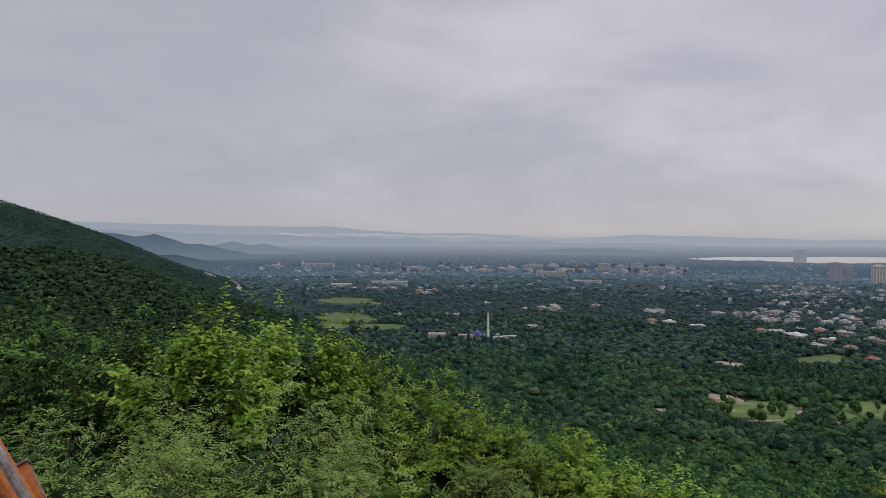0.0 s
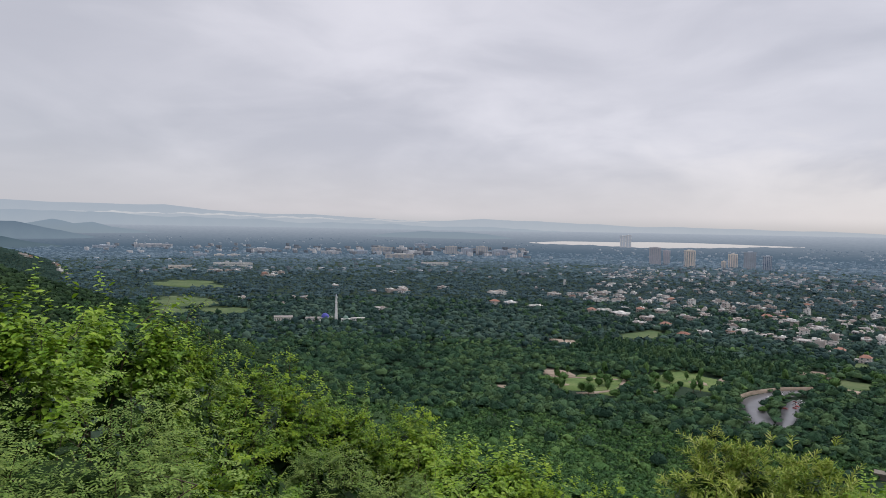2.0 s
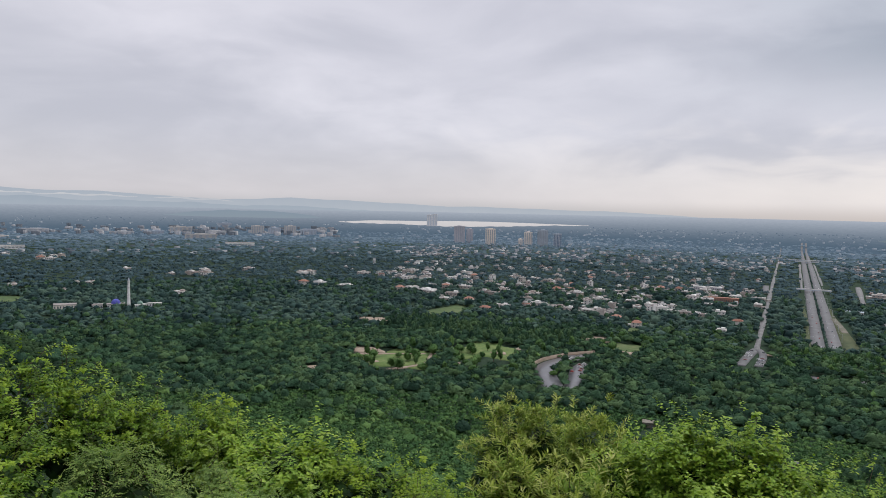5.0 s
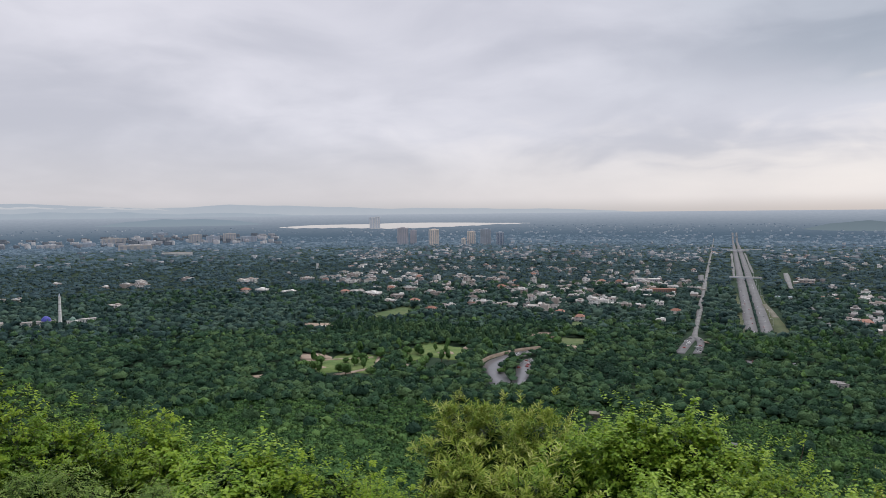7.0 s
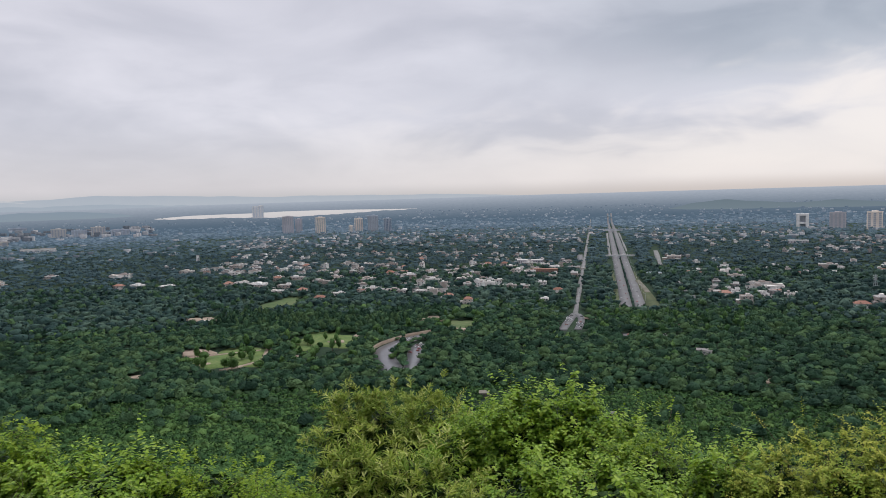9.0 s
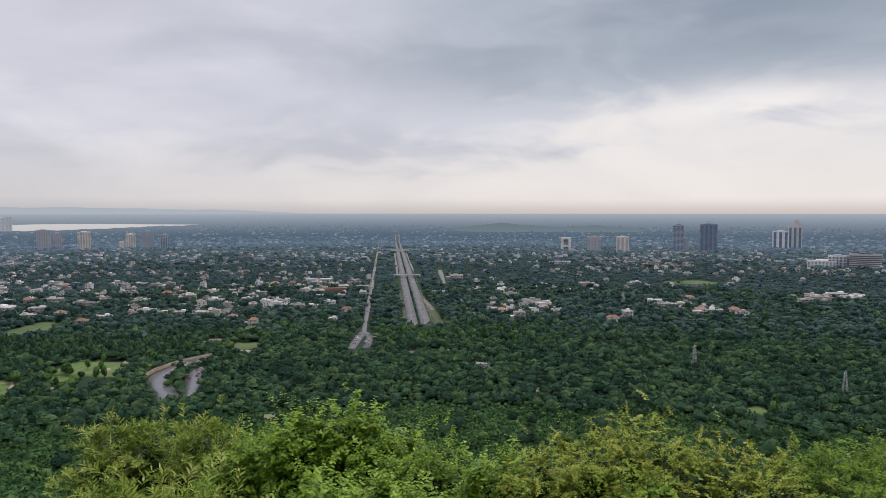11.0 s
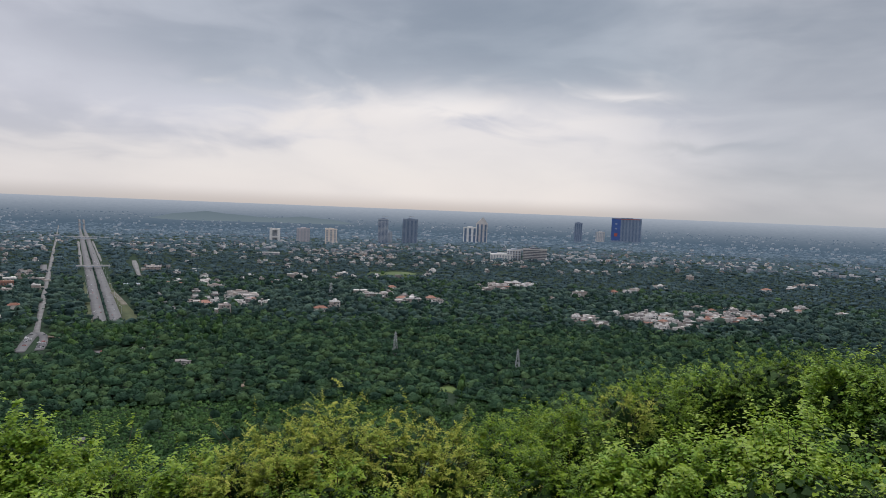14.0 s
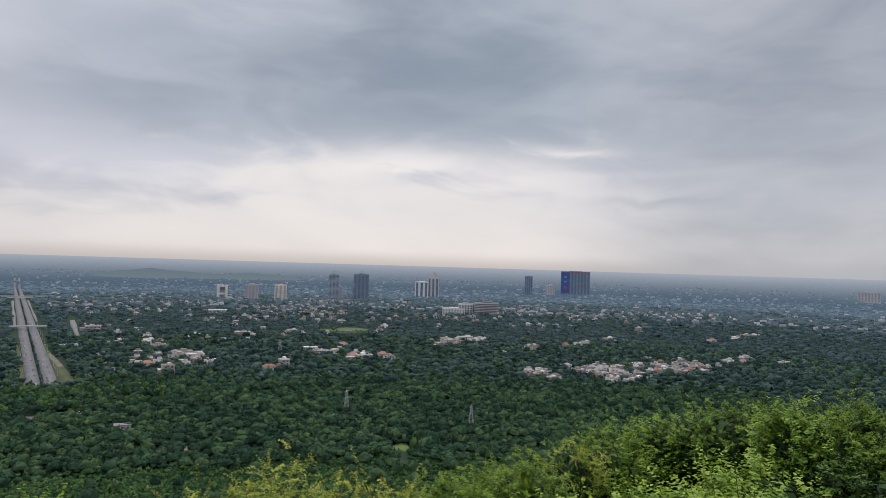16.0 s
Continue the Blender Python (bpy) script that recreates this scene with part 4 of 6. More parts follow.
kinds = [house("villa", 18, 14, 2, "flat", 1, "two-storey pale flat-roofed villa among trees"),
         house("villa", 22, 15, 2, "flat", 2, "broad white flat-roofed villa with roof room"),
         house("villa", 14, 13, 3, "flat", 3, "tall narrow cream house with roof parapet"),
         house("villa", 26, 14, 2, "flat", 4, "long pale concrete house with flat roof"),
         house("bungalow", 17, 13, 2, "tile", 5, "house with red tiled hipped roof"),
         house("villa", 16, 16, 2, "flat", 6, "square two-storey flat-roofed house"),
         house("bungalow", 20, 13, 1, "flat", 7, "low pale bungalow with flat roof")]
rng = random.Random(11)
spots, placed = [], set()


def settle(x, y, rz=0.0, kind=None, size=1.0):
    if math.hypot(x, y) > 3950 or any((x - a) ** 2 + (y - b) ** 2 < (15 if kind is not None else 20) ** 2 for a, b in spots):
        return
    i, j = int((x - X0) / CELL), int((y - Y0) / CELL)
    if taken[i, j] and kind is None:
        return
    spots.append((x, y))
    ob = kinds[kind if kind is not None else rng.choice((0, 0, 1, 1, 2, 3, 3, 4, 5, 5, 6))]
    m = pose(x, y, gz(x, y) - 0.3, 0, 0, rz + rng.choice((0, 0, 0, 180)) + rng.uniform(-14, 14)) @ Matrix.Diagonal((size * rng.uniform(0.8, 1.2), size * rng.uniform(0.8, 1.15), size * rng.uniform(0.9, 1.12), 1))
    if ob in placed:
        copy_thing(ob, m)
    else:
        ob.matrix_basis = m
        placed.add(ob)
    open_front(x, y, 9 * size, 22)


def open_front(x, y, half, deep):
    """Keep tall trees off a house and the ground from it towards the camera, so that it shows in the view."""
    r = math.hypot(x, y)
    for d in range(0, deep, 8):
        claim(x * (1 - d / r), y * (1 - d / r), half, 9)


# villas that can be told apart, street by street: place on the plan and kind
PARK_EDGE = [(-606, 1119, 1), (-692, 1201, 3), (-567, 1136, 4), (-436, 1155, 3), (-404, 1153, 1), (-376, 1139, 0), (-333, 1137, 1), (-313, 1123, 2), (-277, 1085, 4), (-235, 1044, 4), (-491, 1046, 4), (-483, 1101, 0)]
GARDEN_ROWS = [(-434, 1344, 1), (-386, 1283, 3), (-521, 1394, 6), (-505, 1289, 0), (-771, 1519, 3), (-708, 1413, 1), (-724, 1341, 3), (-594, 1352, 3), (-803, 1878, 3), (-761, 1910, 1), (-634, 1619, 0), (-515, 1737, 4),
               (-606, 1741, 3), (-528, 1953, 3), (-463, 1950, 1), (-325, 1591, 3), (-310, 1321, 0), (-250, 1222, 2), (-169, 1210, 3), (-127, 1675, 1), (-104, 1165, 4), (-116, 1089, 6)]
AVENUE_SIDE = [(127, 1751, 3), (202, 1439, 1), (147, 1159, 1), (159, 1507, 6), (231, 1252, 3), (213, 1214, 1), (178, 1068, 2), (205, 1460, 0), (159, 1135, 4), (245, 1212, 1), (211, 1367, 3), (322, 1043, 4), (350, 1059, 2),
               (264, 1160, 6), (416, 1555, 3), (542, 1587, 0)]
WOOD_EDGE = [(461, 1201, 3), (486, 1200, 1), (546, 1287, 4), (503, 1134, 4), (515, 1113, 3), (539, 1062, 2), (551, 1112, 4), (790, 1274, 3), (800, 1257, 6), (867, 1325, 1), (894, 1296, 3), (752, 1242, 0)]
HILL_VILLAGE = [(708, 887, 4), (715, 858, 1), (693, 811, 3), (801, 901, 0), (844, 865, 1), (844, 895, 6), (816, 803, 4), (780, 760, 0), (795, 744, 3), (820, 824, 6), (828, 756, 1), (845, 793, 6), (1022, 919, 3), (954, 817, 3),
                (910, 797, 4), (1077, 890, 1), (992, 828, 6), (978, 785, 4), (990, 766, 3), (1032, 815, 0), (1014, 880, 4), (929, 863, 3), (1159, 844, 1), (1187, 827, 4), (1252, 784, 3), (865, 768, 6), (885, 858, 1)]
WEST_STREETS = [(998, 1127, 4), (1094, 1164, 3), (1063, 1148, 1), (862, 1315, 3), (820, 1297, 1), (810, 1319, 0), (880, 1282, 3), (814, 1104, 6), (886, 1112, 2), (901, 1111, 2), (1218, 1215, 3), (1471, 1355, 2), (1454, 1101, 4),
                (1669, 1157, 3), (1608, 1139, 1), (1720, 1164, 3), (1989, 1669, 3)]
EAST_STREETS = [(-1997, 1175, 4), (-1940, 1171, 3), (-1374, 1129, 6), (-1330, 1150, 3), (-1295, 1163, 3), (-1311, 1320, 3), (-1134, 1355, 3), (-1138, 1331, 1), (-989, 1163, 4), (-948, 1168, 3), (-889, 1175, 1), (-767, 1210, 4),
                (-748, 1227, 1), (-702, 1214, 3), (-871, 1402, 1), (-1015, 1426, 3), (-1046, 876, 0), (-1262, 787, 6), (-1523, 1114, 0), (-630, 1187, 1)]
for street, size in ((PARK_EDGE, 1.05), (GARDEN_ROWS, 0.92), (AVENUE_SIDE, 1.1), (WOOD_EDGE, 1.05), (HILL_VILLAGE, 0.8), (WEST_STREETS, 1.05), (EAST_STREETS, 1.1)):
    for x, y, kind in street:
        settle(x, y, 0.0, kind, size)
# clusters farther off: centre, half spread, number
for x, y, sx, sy, n in ((-2216, 1139, 70, 40, 7), (-2063, 1236, 40, 25, 4), (-1396, 1212, 74, 22, 5), (-1412, 767, 27, 14, 2), (-1341, 872, 30, 14, 2), (-2400, 640, 120, 60, 8)):
    for _ in range(n):
        settle(x + rng.uniform(-sx, sx), y + rng.uniform(-sy, sy))
# streets on the town's grid
for row in range(14):
    y = 1180 + row * 46
    for col in range(34):
        x = -1020 + col * 44 + rng.uniform(-15, 15)
        if not x < -85 or y < 1190 + max(0, -x - 560) * 0.55:
            continue
        if rng.random() < 0.4 and len(spots) < 215:
            settle(x, y + rng.uniform(-16, 16))

# the rest of the streets, past counting: walls, set-back storeys, flat roofs, window bands
CUBE = np.array([(i, j, k) for k in (0, 1) for j in (-0.5, 0.5) for i in (-0.5, 0.5)])
SIDES = np.array([(4, 5, 7, 6), (0, 1, 5, 4), (2, 6, 7, 3), (0, 4, 6, 2), (1, 3, 7, 5)])
streets = {"wall": [], "roof": [], "tile": [], "window": []}
ht = np.random.RandomState(19)


def block(kind, x, y, z, w, d, h, turn_):
    c, s = math.cos(turn_), math.sin(turn_)
    v = CUBE * np.array([w, d, h])
    streets[kind].append(np.stack([x + c * v[:, 0] - s * v[:, 1], y + s * v[:, 0] + c * v[:, 1], z + v[:, 2]], 1))


def plain_house(x, y):
    z, a = gz(x, y) - 0.5, ht.uniform(-0.25, 0.25)
    w, d, h = ht.uniform(8, 17), ht.uniform(8, 12), ht.choice((4.5, 7.0, 7.0, 9.0))
    block("wall", x, y, z, w, d, h, a)
    roof = "tile" if ht.rand() < 0.16 else "roof"
    block(roof, x, y, z + h, w + 1.2, d + 1.2, 0.5, a)
    if ht.rand() < 0.7:
        ox = ht.uniform(-0.25, 0.25) * w
        block("wall", x + ox, y + 1.5, z + h + 0.5, w * ht.uniform(0.35, 0.6), d * 0.6, 3.0, a)
        block("roof", x + ox, y + 1.5, z + h + 3.5, w * 0.5, d * 0.66, 0.4, a)
    if ht.rand() < 0.6:
        ox = ht.choice((-0.75, 0.75)) * w
        block("wall", x + ox, y - 1, z, w * 0.55, d * 0.7, h * 0.55, a)
        block(roof, x + ox, y - 1, z + h * 0.55, w * 0.6, d * 0.76, 0.4, a)
    for q in range(int(h / 3.2)):
        for k in (-0.28, 0.22):
            block("window", x + k * w * math.cos(a) + (d / 2) * math.sin(a), y + k * w * math.sin(a) - (d / 2) * math.cos(a), z + 1.2 + 3.2 * q, w * 0.26, 0.5, 1.5, a)


for cx, cy, sx, sy, n in ((815, 825, 45, 70, 34), (980, 820, 85, 48, 50), (700, 850, 25, 30, 10), (1180, 835, 60, 25, 7),
                          (205, 1215, 50, 85, 20), (520, 1140, 45, 40, 7), (475, 1207, 40, 12, 5), (830, 1285, 70, 28, 9), (-400, 1150, 120, 18, 10)):      # the village at the wood's edge and other close-built corners
    for _ in range(n):
        x, y = cx + ht.uniform(-sx, sx), cy + ht.uniform(-sy, sy)
        if all((x - a) ** 2 + (y - b) ** 2 > 10 ** 2 for a, b in spots):
            spots.append((x, y))
            plain_house(x, y)
            open_front(x, y, 8, 18)
for row in range(46):
    for col in range(110):
        x, y = -1500 + col * 36 + ht.uniform(-17, 17), 1190 + row * 42 + ht.uniform(-19, 19)
        az, r = math.degrees(math.atan2(x, y)), math.hypot(x, y)
        lump = float(wobble(x, y, 85.0))
        if x < -85:
            chance = (0.3 if lump > -0.1 else 0.1) if az > -31 else 0.2 if lump > 0.25 else 0.02
            if y < 1200 + max(0, -x - 560) * 0.55:
                continue
        elif x < 110 or y < 1400 + 120 * (az > 20):
            continue
        else:
            chance = 0.75 if 16.5 < az < 23 and 2000 < r < 2650 else 0.4 if lump > 0.2 else 0.06
        if r > 3100 or ht.rand() > chance:
            continue
        i, j = int((x - X0) / CELL), int((y - Y0) / CELL)
        if taken[i, j]:
            continue
        plain_house(x, y)
        open_front(x, y, 8, 10)
M_STREET_ROOF = shade("street_roof_screed", [(0.2, 0.19, 0.185), (0.31, 0.295, 0.285), (0.48, 0.465, 0.45)], 0.03, 0.85, island=0.9)
M_STREET_WALL = shade("street_wall_render", [(0.22, 0.2, 0.19), (0.36, 0.335, 0.315), (0.7, 0.68, 0.66)], 0.03, 0.85, island=0.9)
for kind, mat, label in (("wall", M_STREET_WALL, "pale rendered houses along the town's streets"), ("roof", M_STREET_ROOF, "flat screed roofs along the town's streets"),
                         ("tile", M_TILE, "red and brown roofs along the town's streets"), ("window", M_GLASS, "dark window bands along the town's streets")):
    blocks = streets[kind]
    f = np.concatenate([SIDES + 8 * k for k in range(len(blocks))])
    tagged(new("town_houses", np_mesh("town_houses", np.concatenate(blocks), f, mat)), label, "houses", "", "stuff")

# farther streets, too small to tell apart one by one
far_v, far_f, dim_v, dim_f = [], [], [], []
rs = np.random.RandomState(5)
for _ in range(8500):
    az, true = rs.uniform(-72, 68), 2500 * (1 + 2.6 * rs.rand() ** 1.5)
    if abs(az + 0.6) < 1.8 and true < 5200 or (az < -33 and rs.rand() < 0.65) or wobble(az * 9, true / 9, 9.0) + 0.6 * wobble(az * 31, true / 4, 7.0) + rs.uniform(-0.6, 0.6) < 0.1:
        continue
    if -37 < az < -17 and true > 6800:
        continue
    r = squeeze(true)
    s = r / true
    x, y = polar(az, r)
    w, d, h = rs.uniform(8, 24) * s, rs.uniform(8, 14) * s, rs.uniform(5, 11) * s
    zb = float(ground_z(x, y)) - 1
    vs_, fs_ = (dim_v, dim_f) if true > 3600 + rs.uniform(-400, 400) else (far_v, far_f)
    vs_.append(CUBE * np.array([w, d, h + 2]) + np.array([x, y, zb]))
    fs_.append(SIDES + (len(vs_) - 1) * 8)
for _ in range(170):        # pale blocks of flats crowded below the far hills
    az, true = rs.uniform(-52, -37.5) if rs.rand() < 0.7 else rs.uniform(-73, -52), rs.uniform(3900, 5600)
    r = squeeze(true)
    s = r / true
    x, y = polar(az, r)
    far_v.append(CUBE * np.array([rs.uniform(18, 60) * s, 14 * s, rs.uniform(12, 26) * s]) + np.array([x, y, float(ground_z(x, y)) - 1]))
    far_f.append(SIDES + (len(far_v) - 1) * 8)
# far houses: haze painted in as bluish emission, stronger farther off
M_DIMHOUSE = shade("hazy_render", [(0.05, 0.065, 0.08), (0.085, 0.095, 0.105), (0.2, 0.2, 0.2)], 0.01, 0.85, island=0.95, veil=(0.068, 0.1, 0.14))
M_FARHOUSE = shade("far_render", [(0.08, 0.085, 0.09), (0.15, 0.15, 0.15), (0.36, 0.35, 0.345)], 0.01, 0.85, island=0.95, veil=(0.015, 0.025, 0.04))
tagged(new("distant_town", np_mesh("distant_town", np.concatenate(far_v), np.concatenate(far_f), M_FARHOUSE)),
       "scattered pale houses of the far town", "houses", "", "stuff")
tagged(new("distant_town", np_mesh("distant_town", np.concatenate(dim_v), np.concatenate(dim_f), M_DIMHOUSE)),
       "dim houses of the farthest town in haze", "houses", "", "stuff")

# ---- woods ----


def crown_mesh(seed, sub, clumps, cut=-0.35, body=0.78, lobe=0.34, sharp=5, small=0.16, large=0.32, knobs=7, jag=0.08):
    """One crown as arrays: a lobed shell with loose leaf clumps standing off it."""
    rs = np.random.RandomState(seed)
    bm = bmesh.new()
    bmesh.ops.create_icosphere(bm, subdivisions=sub, radius=1.0)
    lobes = rs.normal(size=(knobs, 3))
    lobes /= np.linalg.norm(lobes, axis=1)[:, None]
    for v in bm.verts:
        n = np.array(v.co)
        k = body + lobe * np.max(np.maximum(lobes @ n, 0) ** sharp) + rs.uniform(-jag, jag)
        v.co = Vector(n * k)
    v = np.array([tuple(q.co) for q in bm.verts])
    f = np.array([[q.index for q in t.verts] for t in bm.faces])
    f = f[v[f].mean(1)[:, 2] > cut]
    bm.free()
    cv, cf = [], []
    up_side = np.where(v[:, 2] > cut + 0.2)[0]
    for k in range(clumps):
        i = int(rs.choice(up_side))
        n = v[i] / np.linalg.norm(v[i])
        a = np.cross(n, rs.normal(size=3))
        a /= np.linalg.norm(a)
        s = rs.uniform(small, large)
        tip = v[i] + (n * rs.uniform(0.1, 0.7) + rs.normal(size=3) * 0.55) * s
        cv += [tip + a * s * 0.75, tip - a * s * 0.75]
        cf.append([i, len(v) + 2 * k, len(v) + 2 * k + 1])
    if clumps:
        v, f = np.concatenate([v, np.array(cv)]), np.concatenate([f, np.array(cf)])
    return v, f


def woods(name, x, y, r, h, templates, mat, label, seed, flat=0.85):
    rs = np.random.RandomState(seed)
    z = ground_z(x, y)
    which = rs.randint(0, len(templates), len(x))
    vs, fs, base = [], [], 0
    for k, (tv, tf) in enumerate(templates):
        s = np.where(which == k)[0]
        if not len(s):
            continue
        a = rs.rand(len(s)) * math.tau
        ca, sa = np.cos(a)[:, None], np.sin(a)[:, None]
        rr = r[s][:, None]
        squash = rs.uniform(0.85, 1.15, (len(s), 1))
        vx, vy = rr * (ca * tv[:, 0] - sa * tv[:, 1] * squash), rr * (sa * tv[:, 0] + ca * tv[:, 1] * squash)
        ch = h[s][:, None] * 0.5
        vz = z[s][:, None] + h[s][:, None] - ch + ch * tv[:, 2] * 1.0
        v = np.stack([x[s][:, None] + vx, y[s][:, None] + vy, vz], -1)
        vs.append(v.reshape(-1, 3))
        fs.append((tf[None] + (base + np.arange(len(s)) * len(tv))[:, None, None]).reshape(-1, tf.shape[1]))
        base += len(s) * len(tv)
    return tagged(new(name, np_mesh(name, np.concatenate(vs), np.concatenate(fs), mat, True)), label, "trees", "", "stuff")


def in_sight(x, y, h):
    """Which tree tops no higher ground hides from the viewpoint."""
    top = ground_z(x, y) + h
    seen = np.ones(len(x), bool)
    for k in np.linspace(0.06, 0.97, 36):
        seen &= ground_z(x * k, y * k) < EYE_Z + (top - EYE_Z) * k + 1.0
    return seen


def grid_spots(r0, r1, az0, az1, pitch, seed):
    rs = np.random.RandomState(seed)
    n = int(2 * r1 / pitch)
    gx, gy = np.meshgrid(np.arange(n) * pitch - r1, np.arange(n) * pitch - r1)
    x = (gx + rs.uniform(-0.45, 0.45, gx.shape) * pitch).ravel()
    y = (gy + rs.uniform(-0.45, 0.45, gx.shape) * pitch).ravel()
    rr, az = np.hypot(x, y), np.degrees(np.arctan2(x, y))
    keep = (rr > r0) & (rr < r1) & (az > az0) & (az < az1)
    x, y = x[keep], y[keep]
    i, j = ((x - X0) / CELL).astype(int), ((y - Y0) / CELL).astype(int)
    inside = (i >= 0) & (i < NX) & (j >= 0) & (j < NY)
    ok = np.ones(len(x), bool)
    ok[inside] = ~taken[i[inside], j[inside]]
    return x[ok], y[ok], rs


T_NEAR = [crown_mesh(s, 2, 50, -0.3, 0.66, 0.4, 7, 0.14, 0.3, 14, 0.13) for s in range(8)]
T_CLOSE = [crown_mesh(100 + s, 2, 160, -0.3, 0.66, 0.4, 8, 0.08, 0.18, 14, 0.1) for s in range(6)]
T_SLOPE = [crown_mesh(20 + s, 1, 18, -0.1, 0.68, 0.42, 4, 0.18, 0.36, 7, 0.12) for s in range(12)]
T_RIDGE = [crown_mesh(220 + s, 1, 12, -0.15, 0.74, 0.32, 4, 0.1, 0.22, 8, 0.09) for s in range(10)]
T_FOOT = [crown_mesh(140 + s, 2, 30, 0.0, 0.64, 0.42, 7, 0.14, 0.3, 13, 0.13) for s in range(12)]
T_TOWN = [crown_mesh(60 + s, 1, 6, -0.05, 0.72, 0.36, 4, 0.18, 0.34, 7, 0.12) for s in range(8)]
T_MID = [crown_mesh(40 + s, 1, 12, -0.2, 0.7, 0.42, 4, 0.18, 0.36, 8, 0.14) for s in range(10)]
T_FAR = [crown_mesh(80 + s, 1, 0, 0.0) for s in range(5)]


# ---- single buildings and things in the valley ----
M_BLUE = shade("blue_dome_tile", [(0.05, 0.06, 0.3), (0.09, 0.1, 0.42)], 0.3, 0.5)
M_GREEN = shade("weathered_green_dome", [(0.12, 0.2, 0.16), (0.18, 0.28, 0.23)], 0.3, 0.6)
M_TIN = shade("blue_grey_sheet_roof", [(0.3, 0.36, 0.42), (0.42, 0.48, 0.54)], 0.3, 0.5)
M_RUST = shade("rusty_steel", [(0.15, 0.035, 0.012), (0.38, 0.11, 0.028), (0.5, 0.2, 0.07)], 9.0, 0.75, bump=0.002, bump_scale=160, fine=0.3)
M_WORN = shade("worn_grey_paint_on_steel", [(0.1, 0.055, 0.04), (0.2, 0.17, 0.17), (0.3, 0.28, 0.29)], 14.0, 0.6, bump=0.0015, bump_scale=200, fine=0.4)


def ground_spot(az, r):
    x, y = polar(az, r)
    return float(x), float(y), gz(x, y)


# minaret and its buildings
mx, my, mz = ground_spot(-53.7, 1225)
top = EYE_Z + 1225 * math.tan(radians(-5.62)) - mz
t = thing("minaret", (mx, my, mz - 0.5), 0, "slender white tapering minaret with balconies", "minaret")
part("shaft", tube(bmesh.new(), [(0, 0, 0), (0, 0, top * 0.45), (0, 0, top * 0.8), (0, 0, top * 0.9)], [3.0, 2.3, 1.7, 1.5], 8), M_WHITE, t)
for k in (0.42, 0.66, 0.86):
    part("balcony", tube(bmesh.new(), [(0, 0, top * k - 1.2), (0, 0, top * k), (0, 0, top * k + 0.9)], [1.9, 3.2 - k, 3.2 - k], 8), M_CONC_PALE, t)
part("spire", tube(bmesh.new(), [(0, 0, top * 0.9), (0, 0, top * 0.94), (0, 0, top)], [1.7, 1.2, 0.08], 8), M_CONC_DARK, t)
claim(mx, my, 10, 14)


def hall(name, az, r, w, d, h, mat, label, dome=None, roof=None, category="building"):
    """A low building with parapet, doorway, windows and, where it has one, a dome."""
    x, y, z = ground_spot(az, r)
    t = thing(name, (x, y, z - 0.4), -az, label, category)
    part("wall", box(bmesh.new(), -w / 2, w / 2, -d / 2, d / 2, 0, h), mat, t)
    part("roof", box(bmesh.new(), -w / 2 - 0.5, w / 2 + 0.5, -d / 2 - 0.5, d / 2 + 0.5, h + 0.01, h + 0.5), roof or M_ROOF, t)
    n = max(2, int(w / 4))
    win = None
    for k in range(n):
        p = pose(-w / 2 + w * (k + 0.5) / n, -d / 2, h * 0.5)
        if win is None:
            win = part("window", box(bmesh.new(), -0.9, 0.9, -0.1, 0.15, -h * 0.2, h * 0.22), M_GLASS, t)
            win.matrix_basis = p
        else:
            o = new("window", win.data)
            o.parent, o.matrix_basis = t, p
    if dome:
        colour, rad = dome
        ks = np.linspace(0, math.pi / 2, 7)
        cap = part("dome", tube(bmesh.new(), [(0, 0, h + 0.5 + rad * 1.05 * math.sin(q)) for q in ks], [max(rad * math.cos(q), 0.1) for q in ks], 14), colour, t)
        part("finial", tube(bmesh.new(), [(0, 0, h + rad), (0, 0, h + rad * 1.5)], [0.25, 0.05], 5), M_STEEL, cap)
    claim(x - 14 * math.sin(radians(az)), y - 14 * math.cos(radians(az)), w * 0.6, 26)
    return t


hall("shrine", -54.6, 1215, 26, 16, 8, M_CONC_PALE, "pale building with a blue-violet dome", (M_BLUE, 7), category="shrine")
hall("prayer_hall", -52.9, 1222, 16, 14, 5, M_WHITE, "white hall with a small green dome", (M_GREEN, 5), category="shrine")
hall("low_building", -51.9, 1225, 24, 10, 6, M_WHITE, "long low white building beside the minaret")
hall("low_building", -56.0, 1222, 22, 12, 7, M_CONC_PALE, "grey-white low building with flat roof")
hall("low_building", -58.0, 1232, 32, 18, 8, M_BEIGE, "cream two-storey building at the wood's edge")
hall("terrace", -6.38, 1480, 66, 14, 9, M_TILE, "long red-brick terrace with flat roof", roof=M_TILE)
hall("hut", 6.42, 745, 15, 10, 4.4, M_FAR_BEIGE, "low beige flat-roofed hut in the woods", roof=M_STREET_ROOF, category="hut")
hall("shed", -11.4, 560, 9.5, 8, 4.6, M_TRODDEN, "small brown shed with dull grey sheet roof", roof=M_TRODDEN, category="shed")
hall("shed", -1.0, 492, 8.5, 5, 3.8, M_TRODDEN, "brown shed with grey sheet roof among trees", roof=M_ASPHALT, category="shed")
hall("pavilion", 2.6, 1440, 30, 14, 5, M_CONC_PALE, "long building with blue-grey sheet roof", roof=M_TIN)
hall("school_block", -7.4, 1690, 62, 16, 9, M_BROWN, "long red-brown institutional block")
hall("kiosk", -34.2, 1010, 16, 9, 5, M_BEIGE, "low building beside bare ground")
